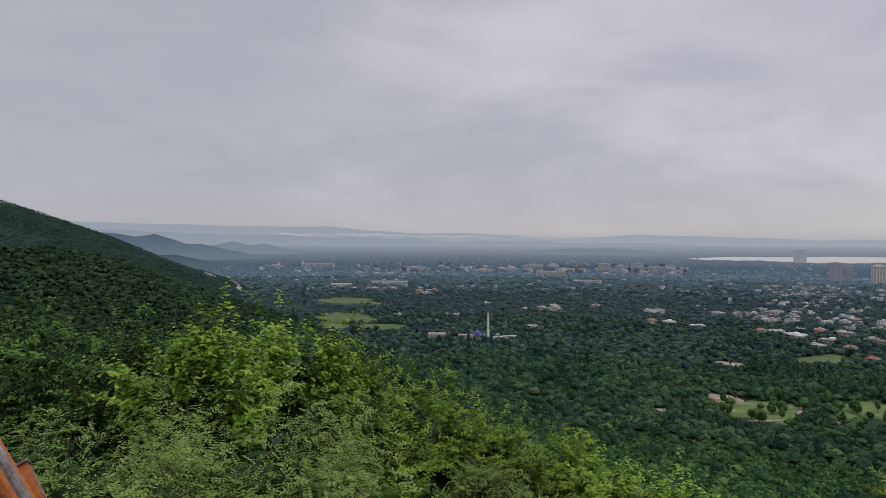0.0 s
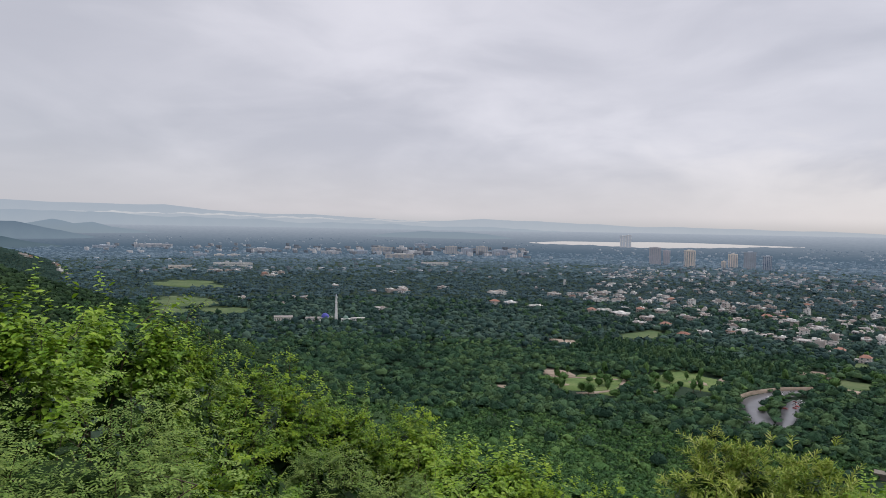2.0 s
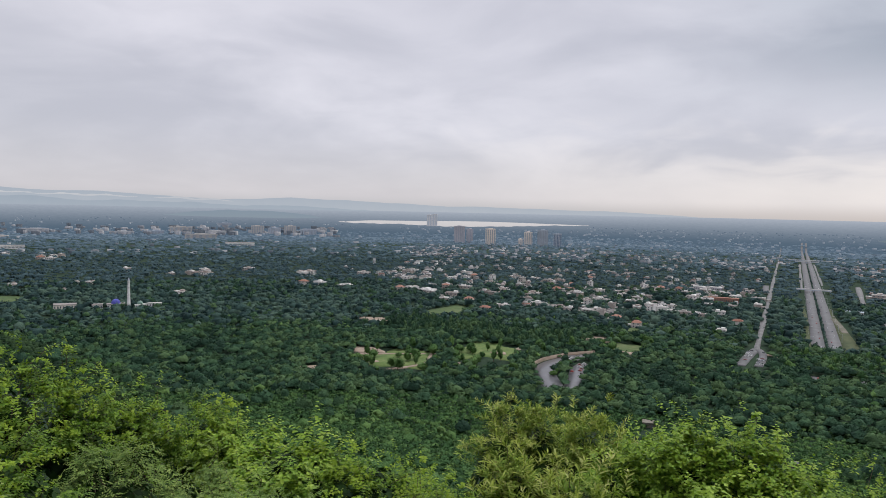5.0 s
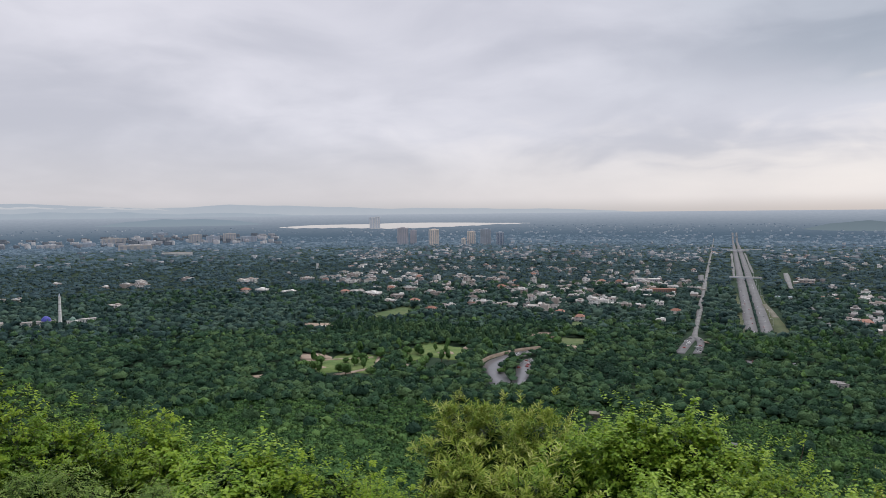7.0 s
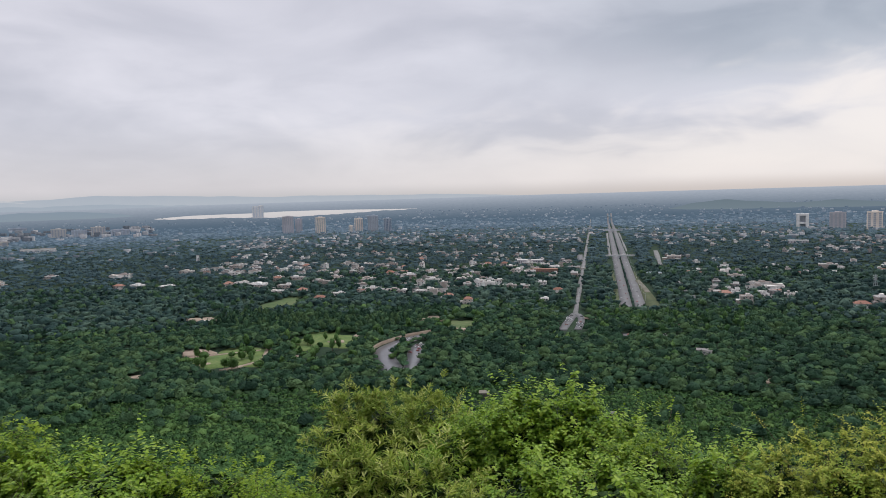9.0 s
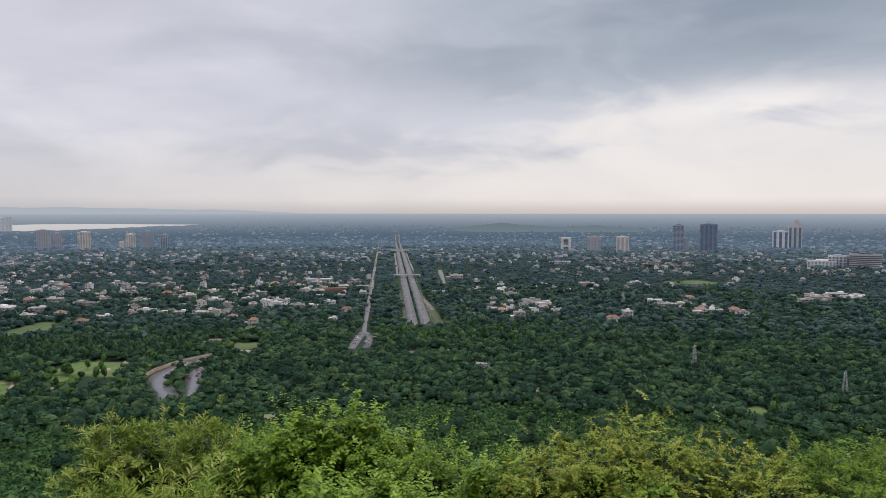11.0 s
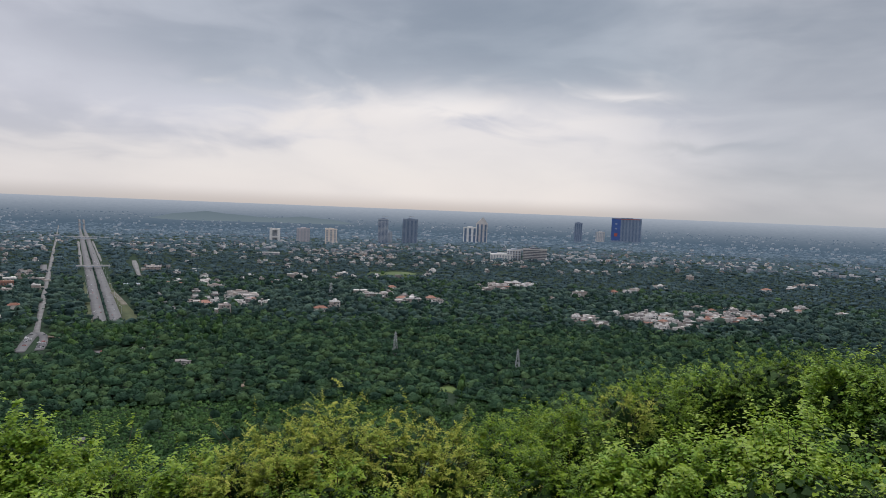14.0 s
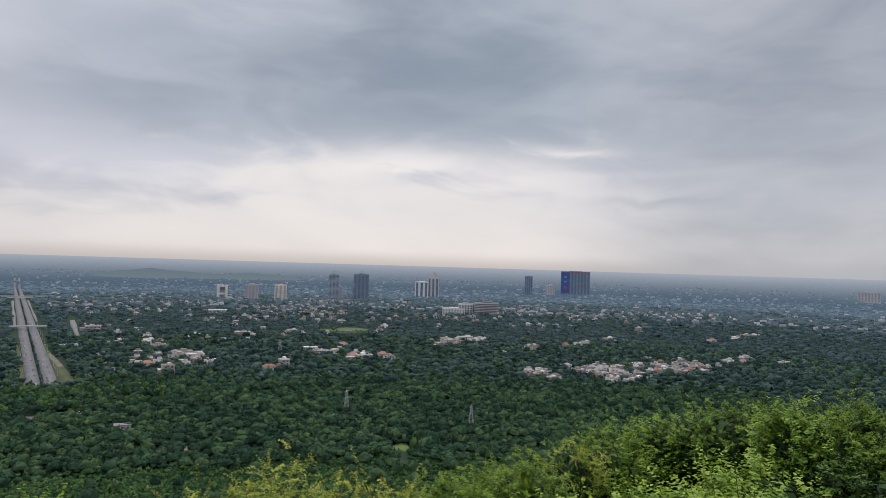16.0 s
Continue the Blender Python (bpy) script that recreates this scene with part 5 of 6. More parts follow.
hall("water_tower_hut", -34.6, 2080, 8, 8, 22, M_WHITE, "narrow white water tower", category="water tower")
hall("market_block", 20.4, 1345, 26, 16, 7, M_BEIGE, "small orange-cream building in the trees")
hall("public_building", -45.5, 3050, 120, 40, 14, M_WHITE, "large white institutional building")
hall("public_building", -62.0, 2850, 150, 40, 13, M_WHITE, "long white institutional building near hills")
hall("public_building", -66.0, 2700, 80, 30, 12, M_BEIGE, "cream institutional building near hills")
hall("public_building", 13.0, 2300, 56, 20, 10, M_BROWN, "long cream office building")


def pylon(az, r, el_top, rz):
    """Lattice pylon: four legs, bracing and three arms."""
    x, y, z = ground_spot(az, r)
    h = EYE_Z + r * math.tan(radians(el_top)) - z
    t = thing("power_pylon", (x, y, z), rz, "grey steel lattice power pylon above trees", "pylon", "power pylons")
    b, w = 2.9, 0.7

    def leg(sx, sy, k):
        q = b + (w - b) * min(k / 0.85, 1)
        return Vector((sx * q, sy * q, h * k))
    for sx, sy in ((-1, -1), (1, -1), (1, 1), (-1, 1)):
        part("leg", tube(bmesh.new(), [leg(sx, sy, 0), leg(sx, sy, 0.85), leg(sx * 0.3, sy * 0.3, 1)], [0.3, 0.26, 0.16], 4), M_STEEL, t)
    ks = [0, 0.2, 0.38, 0.53, 0.66, 0.77, 0.86]
    for k0, k1 in zip(ks, ks[1:]):
        for (ax, ay), (cx, cy) in (((-1, -1), (1, -1)), ((1, -1), (1, 1)), ((1, 1), (-1, 1)), ((-1, 1), (-1, -1))):
            part("brace", tube(bmesh.new(), [leg(ax, ay, k0), leg(cx, cy, k1)], [0.14, 0.14], 4), M_STEEL, t)
            part("brace", tube(bmesh.new(), [leg(cx, cy, k0), leg(ax, ay, k1)], [0.14, 0.14], 4), M_STEEL, t)
    for k in (0.66, 0.78, 0.9):
        bm = bmesh.new()
        tube(bm, [(-5.2, 0, h * k), (5.2, 0, h * k)], [0.22, 0.22], 4)
        tube(bm, [(-5.2, 0, h * k), (0, 0, h * k + 1.6), (5.2, 0, h * k)], [0.14, 0.14, 0.14], 4)
        part("arm", bm, M_STEEL, t)


pylon(23.5, 775, -10.3, 40)
pylon(33.93, 715, -11.3, 40)
pylon(17.94, 1290, -6.35, 30)


def bridge(y, half, name, label):
    x = road_x(y)
    t = thing(name, (x, y, 1.0), 0, label, "bridge")
    part("deck", box(bmesh.new(), -half, half, -6, 6, 5.2, 6.9), M_CONC_DARK, t)
    for s in (-1, 1):
        part("parapet", box(bmesh.new(), -half, half, s * 5.7 - 0.25, s * 5.7 + 0.25, 6.91, 8.1), M_CONC_PALE, t)
    for px in (-half + 3, -1.2, half - 3):
        part("pier", box(bmesh.new(), px - 1, px + 1, -4, 4, -0.5, 5.19), M_CONC_DARK, t)


bridge(1790, 36, "overpass", "pale concrete overpass across the avenue")
bridge(3060, 92, "overpass", "long hazy overpass across the avenue")
bridge(2960, 40, "overpass", "hazy concrete overpass across the avenue")

# median: a dark strip in the ground's colour with small trees, and a white fence where the avenue ends
tagged(strip("median_strip", road_x, 1014, 3900, 1.9, 1.25, M_GROUND), "dark planted strip between the carriageways", "median")
rs = np.random.RandomState(3)
my_ = np.concatenate([np.arange(1015, 1500, 9.0), np.arange(1500, 2900, 17.0)])
my_ = my_ + rs.uniform(-3, 3, len(my_))
rad = rs.uniform(1.2, 2.6, len(my_))
woods("median_trees", road_x(my_) + rs.uniform(-1, 1, len(my_)), my_, rad, rad * rs.uniform(1.6, 2.6, len(my_)), T_MID, M_PLAIN_TREES, "row of small dark trees along the median", 31)
fence = thing("road_fence", (road_x(1004), 1004, 0.3), 0, "low white fence at the end of the avenue", "fence")
for k in range(-24, 32, 4):
    if abs(k) > 5 or k in (-4, 4):
        part("panel", box(bmesh.new(), k - 1.8, k + 1.8, -0.15, 0.15, 0.4, 2.2), M_WHITE, fence)
part("rail", box(bmesh.new(), -26, 32, -0.2, -0.16, 2.21, 2.45), M_WHITE, fence)

# lamp columns along the avenue
lamp = thing("street_lamp", (road_x(1040) - 20, 1040, 1.0), 0, "tall grey street lamp beside the avenue", "street lamp", "street lamps")
part("pole", tube(bmesh.new(), [(0, 0, -0.5), (0, 0, 6), (0, 0, 11)], [0.3, 0.24, 0.18], 6), M_STEEL, lamp)
part("arm", tube(bmesh.new(), [(0, 0, 10.8), (1.6, 0, 11.5), (3.2, 0, 11.6)], [0.16, 0.14, 0.12], 5), M_STEEL, lamp)
part("lantern", box(bmesh.new(), 2.6, 4.0, -0.35, 0.35, 11.65, 11.95), M_WHITE, lamp)
for k in range(1, 18):
    copy_thing(lamp, pose(road_x(1040 + 48 * k) + (-20 if k % 2 == 0 else 20), 1040 + 48 * k, 1.0, 0, 0, 0 if k % 2 == 0 else 180))

# cars
M_TYRE = shade("black_rubber", [(0.02, 0.02, 0.02), (0.035, 0.035, 0.035)], 2.0, 0.8)
CARPAINT = [shade("car_paint_" + n, [c, tuple(min(1, 1.15 * q) for q in c)], 1.0, 0.3, spec=0.5) for n, c in
            (("white", (0.7, 0.7, 0.7)), ("silver", (0.42, 0.43, 0.45)), ("dark", (0.05, 0.05, 0.06)), ("red", (0.35, 0.05, 0.04)))]


def car(paint, label):
    t = thing("car", (0, 0, 0), 0, label, "car", "cars on the roads and lots")
    bm = bmesh.new()
    box(bm, -0.85, 0.85, -2.1, 2.1, 0.35, 0.85, 0.04)
    part("body", bm, paint, t)
    part("cabin", box(bmesh.new(), -0.78, 0.78, -1.2, 1.3, 0.86, 1.45, 0.18), M_GLASS, t)
    part("roof", box(bmesh.new(), -0.58, 0.58, -0.98, 1.08, 1.451, 1.5, 0.02), paint, t)
    for sx in (-0.8, 0.8):
        for sy in (-1.35, 1.35):
            part("wheel", tube(bmesh.new(), [(sx - 0.1, sy, 0.33), (sx + 0.1, sy, 0.33)], [0.33, 0.33], 10), M_TYRE, t)
    return t


cars = [car(CARPAINT[0], "white car on the asphalt"), car(CARPAINT[1], "silver car on the asphalt"), car(CARPAINT[2], "dark car on the asphalt"), car(CARPAINT[3], "red car on the asphalt")]
rc = random.Random(17)
bays = [(side_x(860 + 6 * k) + rc.choice((-9, -5, 5, 9)), 860 + 6 * k, 1.05, rc.uniform(70, 110)) for k in range(15)]
bays += [(-246 + rc.uniform(-6, 6), 770 - 7 * k, None, rc.uniform(-20, 20)) for k in range(7)]
bays += [(-222 + rc.uniform(-5, 5), 745 - 9 * k, None, rc.uniform(60, 110)) for k in range(6)]
bays += [(road_x(q) + rc.choice((-12, -7, 7, 12)), q, 1.0, rc.choice((0, 180)) + rc.uniform(-3, 3)) for q in (1026, 1036, 1048, 1075, 1101, 1130, 1155, 1180, 1215, 1260, 1290, 1330, 1372, 1420, 1455, 1500, 1560, 1610, 1670, 1730, 1790, 1900, 1980, 2050, 2150, 2260)]
bays += [(8 + 7 * k, 822 + rc.uniform(-4, 4), None, rc.uniform(-15, 15)) for k in range(7)]
bays += [(-22, 1150, None, 80), (-20, 1190, None, 100), (-24, 1230, None, 85)]
for k, (x, y, z, rz) in enumerate(bays):
    zz = gz(x, y) + 0.9 if z is None else z
    m = pose(x, y, zz, 0, 0, rz)
    if k < 4:
        cars[k].matrix_basis = m
    else:
        copy_thing(cars[rc.choice((0, 0, 0, 1, 2, 2, 3))], m)

# single park trees with trunks
T_PARK = [crown_mesh(200 + s, 2, 260, -0.75, 0.72, 0.42, 4, 0.08, 0.18) for s in range(3)]


def park_tree(k):
    v, f = T_PARK[k]
    t = thing("park_tree", (0, 0, 0), 0, ("round-crowned dark green park tree", "tall narrow dark park tree", "spreading olive-green park tree")[k], "tree", "park trees")
    sx, sz = ((4.6, 4.0), (3.2, 5.6), (5.6, 3.6))[k]
    hh = (5.6, 7.4, 5.0)[k]
    o = new("crown", np_mesh("crown", v * np.array([sx, sx, sz]) + np.array([0, 0, hh]), f, M_FOREST))
    o.parent = t
    bm = bmesh.new()
    tube(bm, [(0, 0, -0.5), (0.1, 0, hh * 0.5), (0.25, 0.1, hh)], [0.42, 0.3, 0.14], 7)
    for q in range(4):
        a = q * 1.57 + 0.4
        tube(bm, [(0.1, 0, hh * 0.45), (sx * 0.4 * math.cos(a), sx * 0.4 * math.sin(a), hh * 0.9), (sx * 0.65 * math.cos(a), sx * 0.65 * math.sin(a), hh * 1.15)], [0.2, 0.13, 0.05], 5)
    part("trunk", bm, M_BARK, t)
    return t


protos = [park_tree(k) for k in range(3)]
rp = random.Random(23)
PARK = [(-370, 655), (-378, 640), (-362, 628), (-392, 742), (-405, 735), (-455, 640), (-440, 612), (-362, 740), (-330, 668), (-318, 700), (-340, 770), (-300, 725), (-298, 760), (-420, 700),
        (-432, 712), (-386, 690), (-366, 690), (-325, 735), (-290, 700), (-282, 740), (-455, 668), (-410, 600), (-395, 590), (-236, 700), (-238, 730), (-234, 670), (-300, 800), (-270, 830),
        (-190, 905), (-180, 850), (-225, 840), (18, 950), (50, 945), (-10, 945), (70, 950), (-30, 935), (88, 985), (-40, 1000), (700, 1560), (650, 1590), (300, 540), (318, 570)]
PARK += [(-450 + 175 * rp.random(), 590 + 190 * rp.random()) for _ in range(26)] + [(-240 + 70 * rp.random(), 835 + 90 * rp.random()) for _ in range(12)]
for k, (x, y) in enumerate(PARK):
    x, y = x + rp.uniform(-5, 5), y + rp.uniform(-5, 5)
    m = pose(x, y, gz(x, y) + 0.3, 0, 0, rp.uniform(0, 360)) @ Matrix.Scale(rp.uniform(0.8, 1.35), 4)
    if k < 3:
        protos[k].matrix_basis = m
    else:
        copy_thing(protos[rp.randrange(3)], m)

# rusty railing beside the viewpoint
railing = thing("railing", (-1.9, 0.1, 168.3), 0, "rusty steel railing with worn grey paint", "railing")
R_AT = Vector((-1.9, 0.1, 168.3))


def spot(az, el, d):
    return Vector((-0.38, 0.24, 170.0)) + bearing(az, el) * d - R_AT


def slanted(name, a, b, wide, deep, mat, label=""):
    """A flat steel bar from a to b."""
    along = (b - a).normalized()
    side = along.cross(Vector((1, 0, 0))).normalized()
    out = along.cross(side)
    bm = bmesh.new()
    v = [bm.verts.new(q + side * wide * s + out * deep * o) for q in (a, b) for s, o in ((-1, -1), (1, -1), (1, 1), (-1, 1))]
    for f in ((0, 1, 2, 3), (7, 6, 5, 4), (0, 4, 5, 1), (1, 5, 6, 2), (2, 6, 7, 3), (3, 7, 4, 0)):
        bm.faces.new([v[i] for i in f])
    return part(name, bm, mat, railing, label)


a, b = spot(-91.7, -13.4, 1.3), spot(-89.45, -18.0, 1.27)
part("handrail", tube(bmesh.new(), [a + (a - b) * 3, a, b, b + (b - a) * 9], [0.02] * 4, 14), M_RUST, railing, "round rusted rail")
c, d = a + Vector((0.009, 0.004, 0.0135)), b + Vector((0.009, 0.004, 0.0135))
part("paint_strip", tube(bmesh.new(), [c + (c - d) * 3, c, d, d + (d - c) * 9], [0.0085] * 4, 10), M_WORN, railing, "strip of worn grey paint left on the rail")
a, b = spot(-92.8, -14.6, 1.31), spot(-90.6, -18.6, 1.28)
part("lower_rail", tube(bmesh.new(), [a + (a - b) * 3, a, b, b + (b - a) * 9], [0.022] * 4, 12), M_RUST, railing, "rusted lower rail")
a, b = spot(-89.85, -15.95, 1.5), spot(-88.2, -19.85, 1.46)
slanted("post", a, b + (b - a) * 9, 0.026, 0.004, M_RUST, "rusted flat steel post")
slanted("post_edge", a + Vector((0.0, 0.027, 0.004)), b + (b - a) * 9 + Vector((0.0, 0.027, 0.004)), 0.0015, 0.007, M_WORN)
slanted("post_cap", a + (a - b).normalized() * 0.001, a + (a - b).normalized() * 0.005, 0.029, 0.008, M_WORN)

# the outline of the shrubs against the valley: bearing, elevation, distance
RIM = [(-104, -3.0, 22), (-92, -3.4, 20), (-86, -5.5, 14), (-83.4, -6.8, 9.5), (-80, -6.0, 9.0), (-77.5, -3.9, 8), (-74, -5.5, 8.5), (-70, -4.9, 9.5), (-66, -7.6, 11), (-61.5, -9.7, 13),
       (-55.3, -12.2, 15), (-49, -14.4, 18), (-45, -15.6, 17), (-41, -17.3, 15), (-37, -18.3, 14), (-32.5, -19.7, 14), (-29, -21.3, 14), (-27.5, -17.5, 20), (-25.5, -14.6, 22),
       (-21.5, -14.0, 24), (-17, -14.9, 22), (-14.5, -16.6, 20), (-12, -17.4, 19), (-9.3, -14.8, 18), (-7, -14.7, 18), (-4, -14.4, 18), (-1, -16.6, 17), (4, -17.9, 15),
       (9, -17.5, 13), (13.4, -17.2, 13), (17.8, -14.8, 13), (19.5, -15.0, 13), (21.5, -16.4, 13), (23.6, -15.6, 13), (27, -17.0, 13), (30.5, -16.6, 13), (33.5, -14.6, 24),
       (38, -14.2, 26), (40.6, -13.5, 11), (44.6, -12.0, 38), (49, -10.1, 42), (54.7, -9.2, 40), (58.4, -8.1, 24), (63, -7.5, 22), (72, -7, 20)]

def rim(az, column):
    return np.interp(az, [q[0] for q in RIM], [q[column] for q in RIM])


def cull(x, y, rs, h, wave, least):
    """Thin the wood unevenly; leave out what the hills or the shrubs in front hide."""
    az = np.degrees(np.arctan2(x, y))
    el = np.degrees(np.arctan2(ground_z(x, y) + h - EYE_Z, np.hypot(x, y)))
    edge = np.minimum(np.minimum(rim(az - 1.8, 1), rim(az + 1.8, 1)), rim(az, 1)) - 2.5
    keep = (wobble(x, y, wave) + rs.uniform(-1, 1, len(x)) > least) & (el > edge) & in_sight(x, y, h)
    return x[keep], y[keep]



def sizes(rs, n, lo, hi, power=2.2):
    return lo + (hi - lo) * rs.rand(n) ** power


def on_near_ridge(x, y):
    return ridge(x, y, RIDGE_NEAR, 0.42) > 4


def on_far_ridge(x, y):
    return ridge(x, y, RIDGE_FAR, 0.40) > 4


x, y, rs = grid_spots(100, 625, -98, 70, 3.35, 1)
x, y = cull(x, y, rs, 5.0, 14, -1.15)
rad = sizes(rs, len(x), 1.35, 3.2, 2.4)
tall = rad * rs.uniform(1.0, 1.8, len(x))
close = np.hypot(x, y) < 250
woods("woodland", x[close], y[close], rad[close], tall[close], T_CLOSE, M_FOREST, "dense green thicket on the near slope", 9)
spur = ~close & (np.degrees(np.arctan2(x, y)) < -73.5)
rest = ~close & ~spur
woods("woodland", x[spur], y[spur], rad[spur] * 1.15, tall[spur], T_RIDGE, M_RIDGE, "woodland under the spur with shade in its leaf colour", 10)
woods("woodland", x[rest], y[rest], rad[rest], tall[rest], T_SLOPE, M_FOREST, "dense green woodland covering the slope", 2)
x, y, rs = grid_spots(48, 112, -98, 70, 3.0, 81)
x, y = cull(x, y, rs, 3.0, 14, -1.2)
rad = sizes(rs, len(x), 1.2, 2.6, 1.6)
woods("woodland", x, y, rad, rad * rs.uniform(0.9, 1.35, len(x)), T_CLOSE, M_FOREST, "low dense scrub on the steep slope", 82)
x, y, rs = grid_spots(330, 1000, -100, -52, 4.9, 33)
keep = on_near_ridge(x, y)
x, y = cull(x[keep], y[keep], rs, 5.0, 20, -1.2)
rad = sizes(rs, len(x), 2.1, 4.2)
woods("woodland", x, y, rad, rad * rs.uniform(1.0, 1.5, len(x)), T_RIDGE, M_RIDGE, "scrub woodland on a spur, its shade painted dark green", 34)
x, y, rs = grid_spots(1300, 3300, -101, -72, 9.5, 35)
keep = on_far_ridge(x, y) & ~on_near_ridge(x, y)
x, y = cull(x[keep], y[keep], rs, 2.0, 60, -1.2)
rad = sizes(rs, len(x), 4.0, 7.0)
woods("woodland", x, y, rad, rad * rs.uniform(0.9, 1.2, len(x)), T_FAR, M_HILL, "dim blue-green scrub on the far ridge", 36)
x, y, rs = grid_spots(590, 1060, -100, 70, 7.6, 3)
keep = ~on_near_ridge(x, y) & (np.hypot(x, y) + rs.uniform(-60, 60, len(x)) < 1010)
x, y = cull(x[keep], y[keep], rs, 6.0, 22, -1.15)
rad = sizes(rs, len(x), 3.4, 7.6, 2.0)
woods("woodland", x, y, rad, rad * rs.uniform(1.0, 1.9, len(x)), T_FOOT, M_FOOT, "dark green woodland at the foot of the hill", 4)
x, y, rs = grid_spots(940, 1620, -100, 70, 10.2, 13)
far_off = np.hypot(x, y) + rs.uniform(-80, 80, len(x))
keep = ~on_near_ridge(x, y) & ~on_far_ridge(x, y) & (far_off > 1010) & (far_off < 1550)
x, y = cull(x[keep], y[keep], rs, 6.0, 30, -1.1)
rad = sizes(rs, len(x), 4.6, 9.6, 2.6)
woods("woodland", x, y, rad, rad * rs.uniform(0.8, 1.7, len(x)), T_MID, M_PLAIN_TREES, "dark green trees between the houses", 14)
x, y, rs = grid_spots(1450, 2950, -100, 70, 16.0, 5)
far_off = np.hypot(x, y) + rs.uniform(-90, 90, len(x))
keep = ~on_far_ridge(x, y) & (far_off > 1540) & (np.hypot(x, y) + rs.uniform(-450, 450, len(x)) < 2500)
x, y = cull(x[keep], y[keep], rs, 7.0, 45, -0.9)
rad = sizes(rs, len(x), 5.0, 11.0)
woods("town_trees", x, y, rad, rad * rs.uniform(0.75, 1.35, len(x)), T_TOWN, M_TOWN_TREES, "haze-tinted bluish trees filling the town's gardens and streets", 6)
x, y, rs = grid_spots(2050, 4180, -88, 72, 25, 7)
keep = ~on_far_ridge(x, y) & (np.hypot(x, y) + rs.uniform(-450, 450, len(x)) > 2500)
x, y = cull(x[keep], y[keep], rs, 9.0, 90, -0.7)
rad = sizes(rs, len(x), 7, 16)
high = rs.uniform(6, 13, len(x))
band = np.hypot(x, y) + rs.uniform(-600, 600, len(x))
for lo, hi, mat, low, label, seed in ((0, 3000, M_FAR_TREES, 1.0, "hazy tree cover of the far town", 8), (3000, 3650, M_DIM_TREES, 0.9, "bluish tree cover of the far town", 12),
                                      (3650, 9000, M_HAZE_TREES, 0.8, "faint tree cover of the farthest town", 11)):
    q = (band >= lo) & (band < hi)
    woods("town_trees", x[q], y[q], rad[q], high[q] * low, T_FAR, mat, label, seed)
# small garden trees before the houses
gt = np.random.RandomState(91)
gx2, gy2 = np.array([q for q in spots for _ in range(4)]).T
pull = 1 - gt.uniform(9, 30, len(gx2)) / np.hypot(gx2, gy2)
gx2, gy2 = gx2 * pull + gt.uniform(-14, 14, len(gx2)), gy2 * pull
rad = gt.uniform(1.6, 3.2, len(gx2))
woods("garden_trees", gx2, gy2, rad, rad * gt.uniform(1.3, 2.0, len(gx2)), T_MID, M_PLAIN_TREES, "small dark trees in the gardens of the villas", 92)

# lighter trees scattered through the woods, and a stand of tall dark ones behind the park
x, y, rs = grid_spots(280, 1150, -66, 66, 25, 51)
x, y = cull(x, y, rs, 6.0, 60, 0.15)
rad = sizes(rs, len(x), 2.4, 5.5, 1.3)
woods("woodland", x, y, rad, rad * rs.uniform(1.4, 1.9, len(x)), T_SLOPE, M_LIGHT, "lighter green trees scattered in the woodland", 52)
x, y, rs = grid_spots(420, 1600, -70, 66, 21, 71)
x, y = cull(x, y, rs, 9.0, 85, 0.3)
rad = rs.uniform(3.6, 7.0, len(x))
woods("woodland", x, y, rad, rs.uniform(9, 14, len(x)), T_FOOT, M_FOOT, "tall trees standing above the woodland in groups", 72)
rs = np.random.RandomState(61)
x, y = rs.uniform(-560, -280, 260), rs.uniform(790, 900, 260)
i, j = ((x - X0) / CELL).astype(int), ((y - Y0) / CELL).astype(int)
x, y = x[~taken[i, j]], y[~taken[i, j]]
rad = rs.uniform(2.6, 4.4, len(x))
woods("woodland", x, y, rad, rs.uniform(11, 17, len(x)), T_NEAR, M_FOOT, "stand of tall dark trees behind the park", 62)
x, y = rs.uniform(-28, 160, 110), rs.uniform(830, 975, 110)
i, j = ((x - X0) / CELL).astype(int), ((y - Y0) / CELL).astype(int)
x, y = x[~taken[i, j]], y[~taken[i, j]]
rad = rs.uniform(2.6, 5.0, len(x))
woods("woodland", x, y, rad, rs.uniform(8, 14, len(x)), T_NEAR, M_FOREST, "tall trees at the end of the avenue", 63)

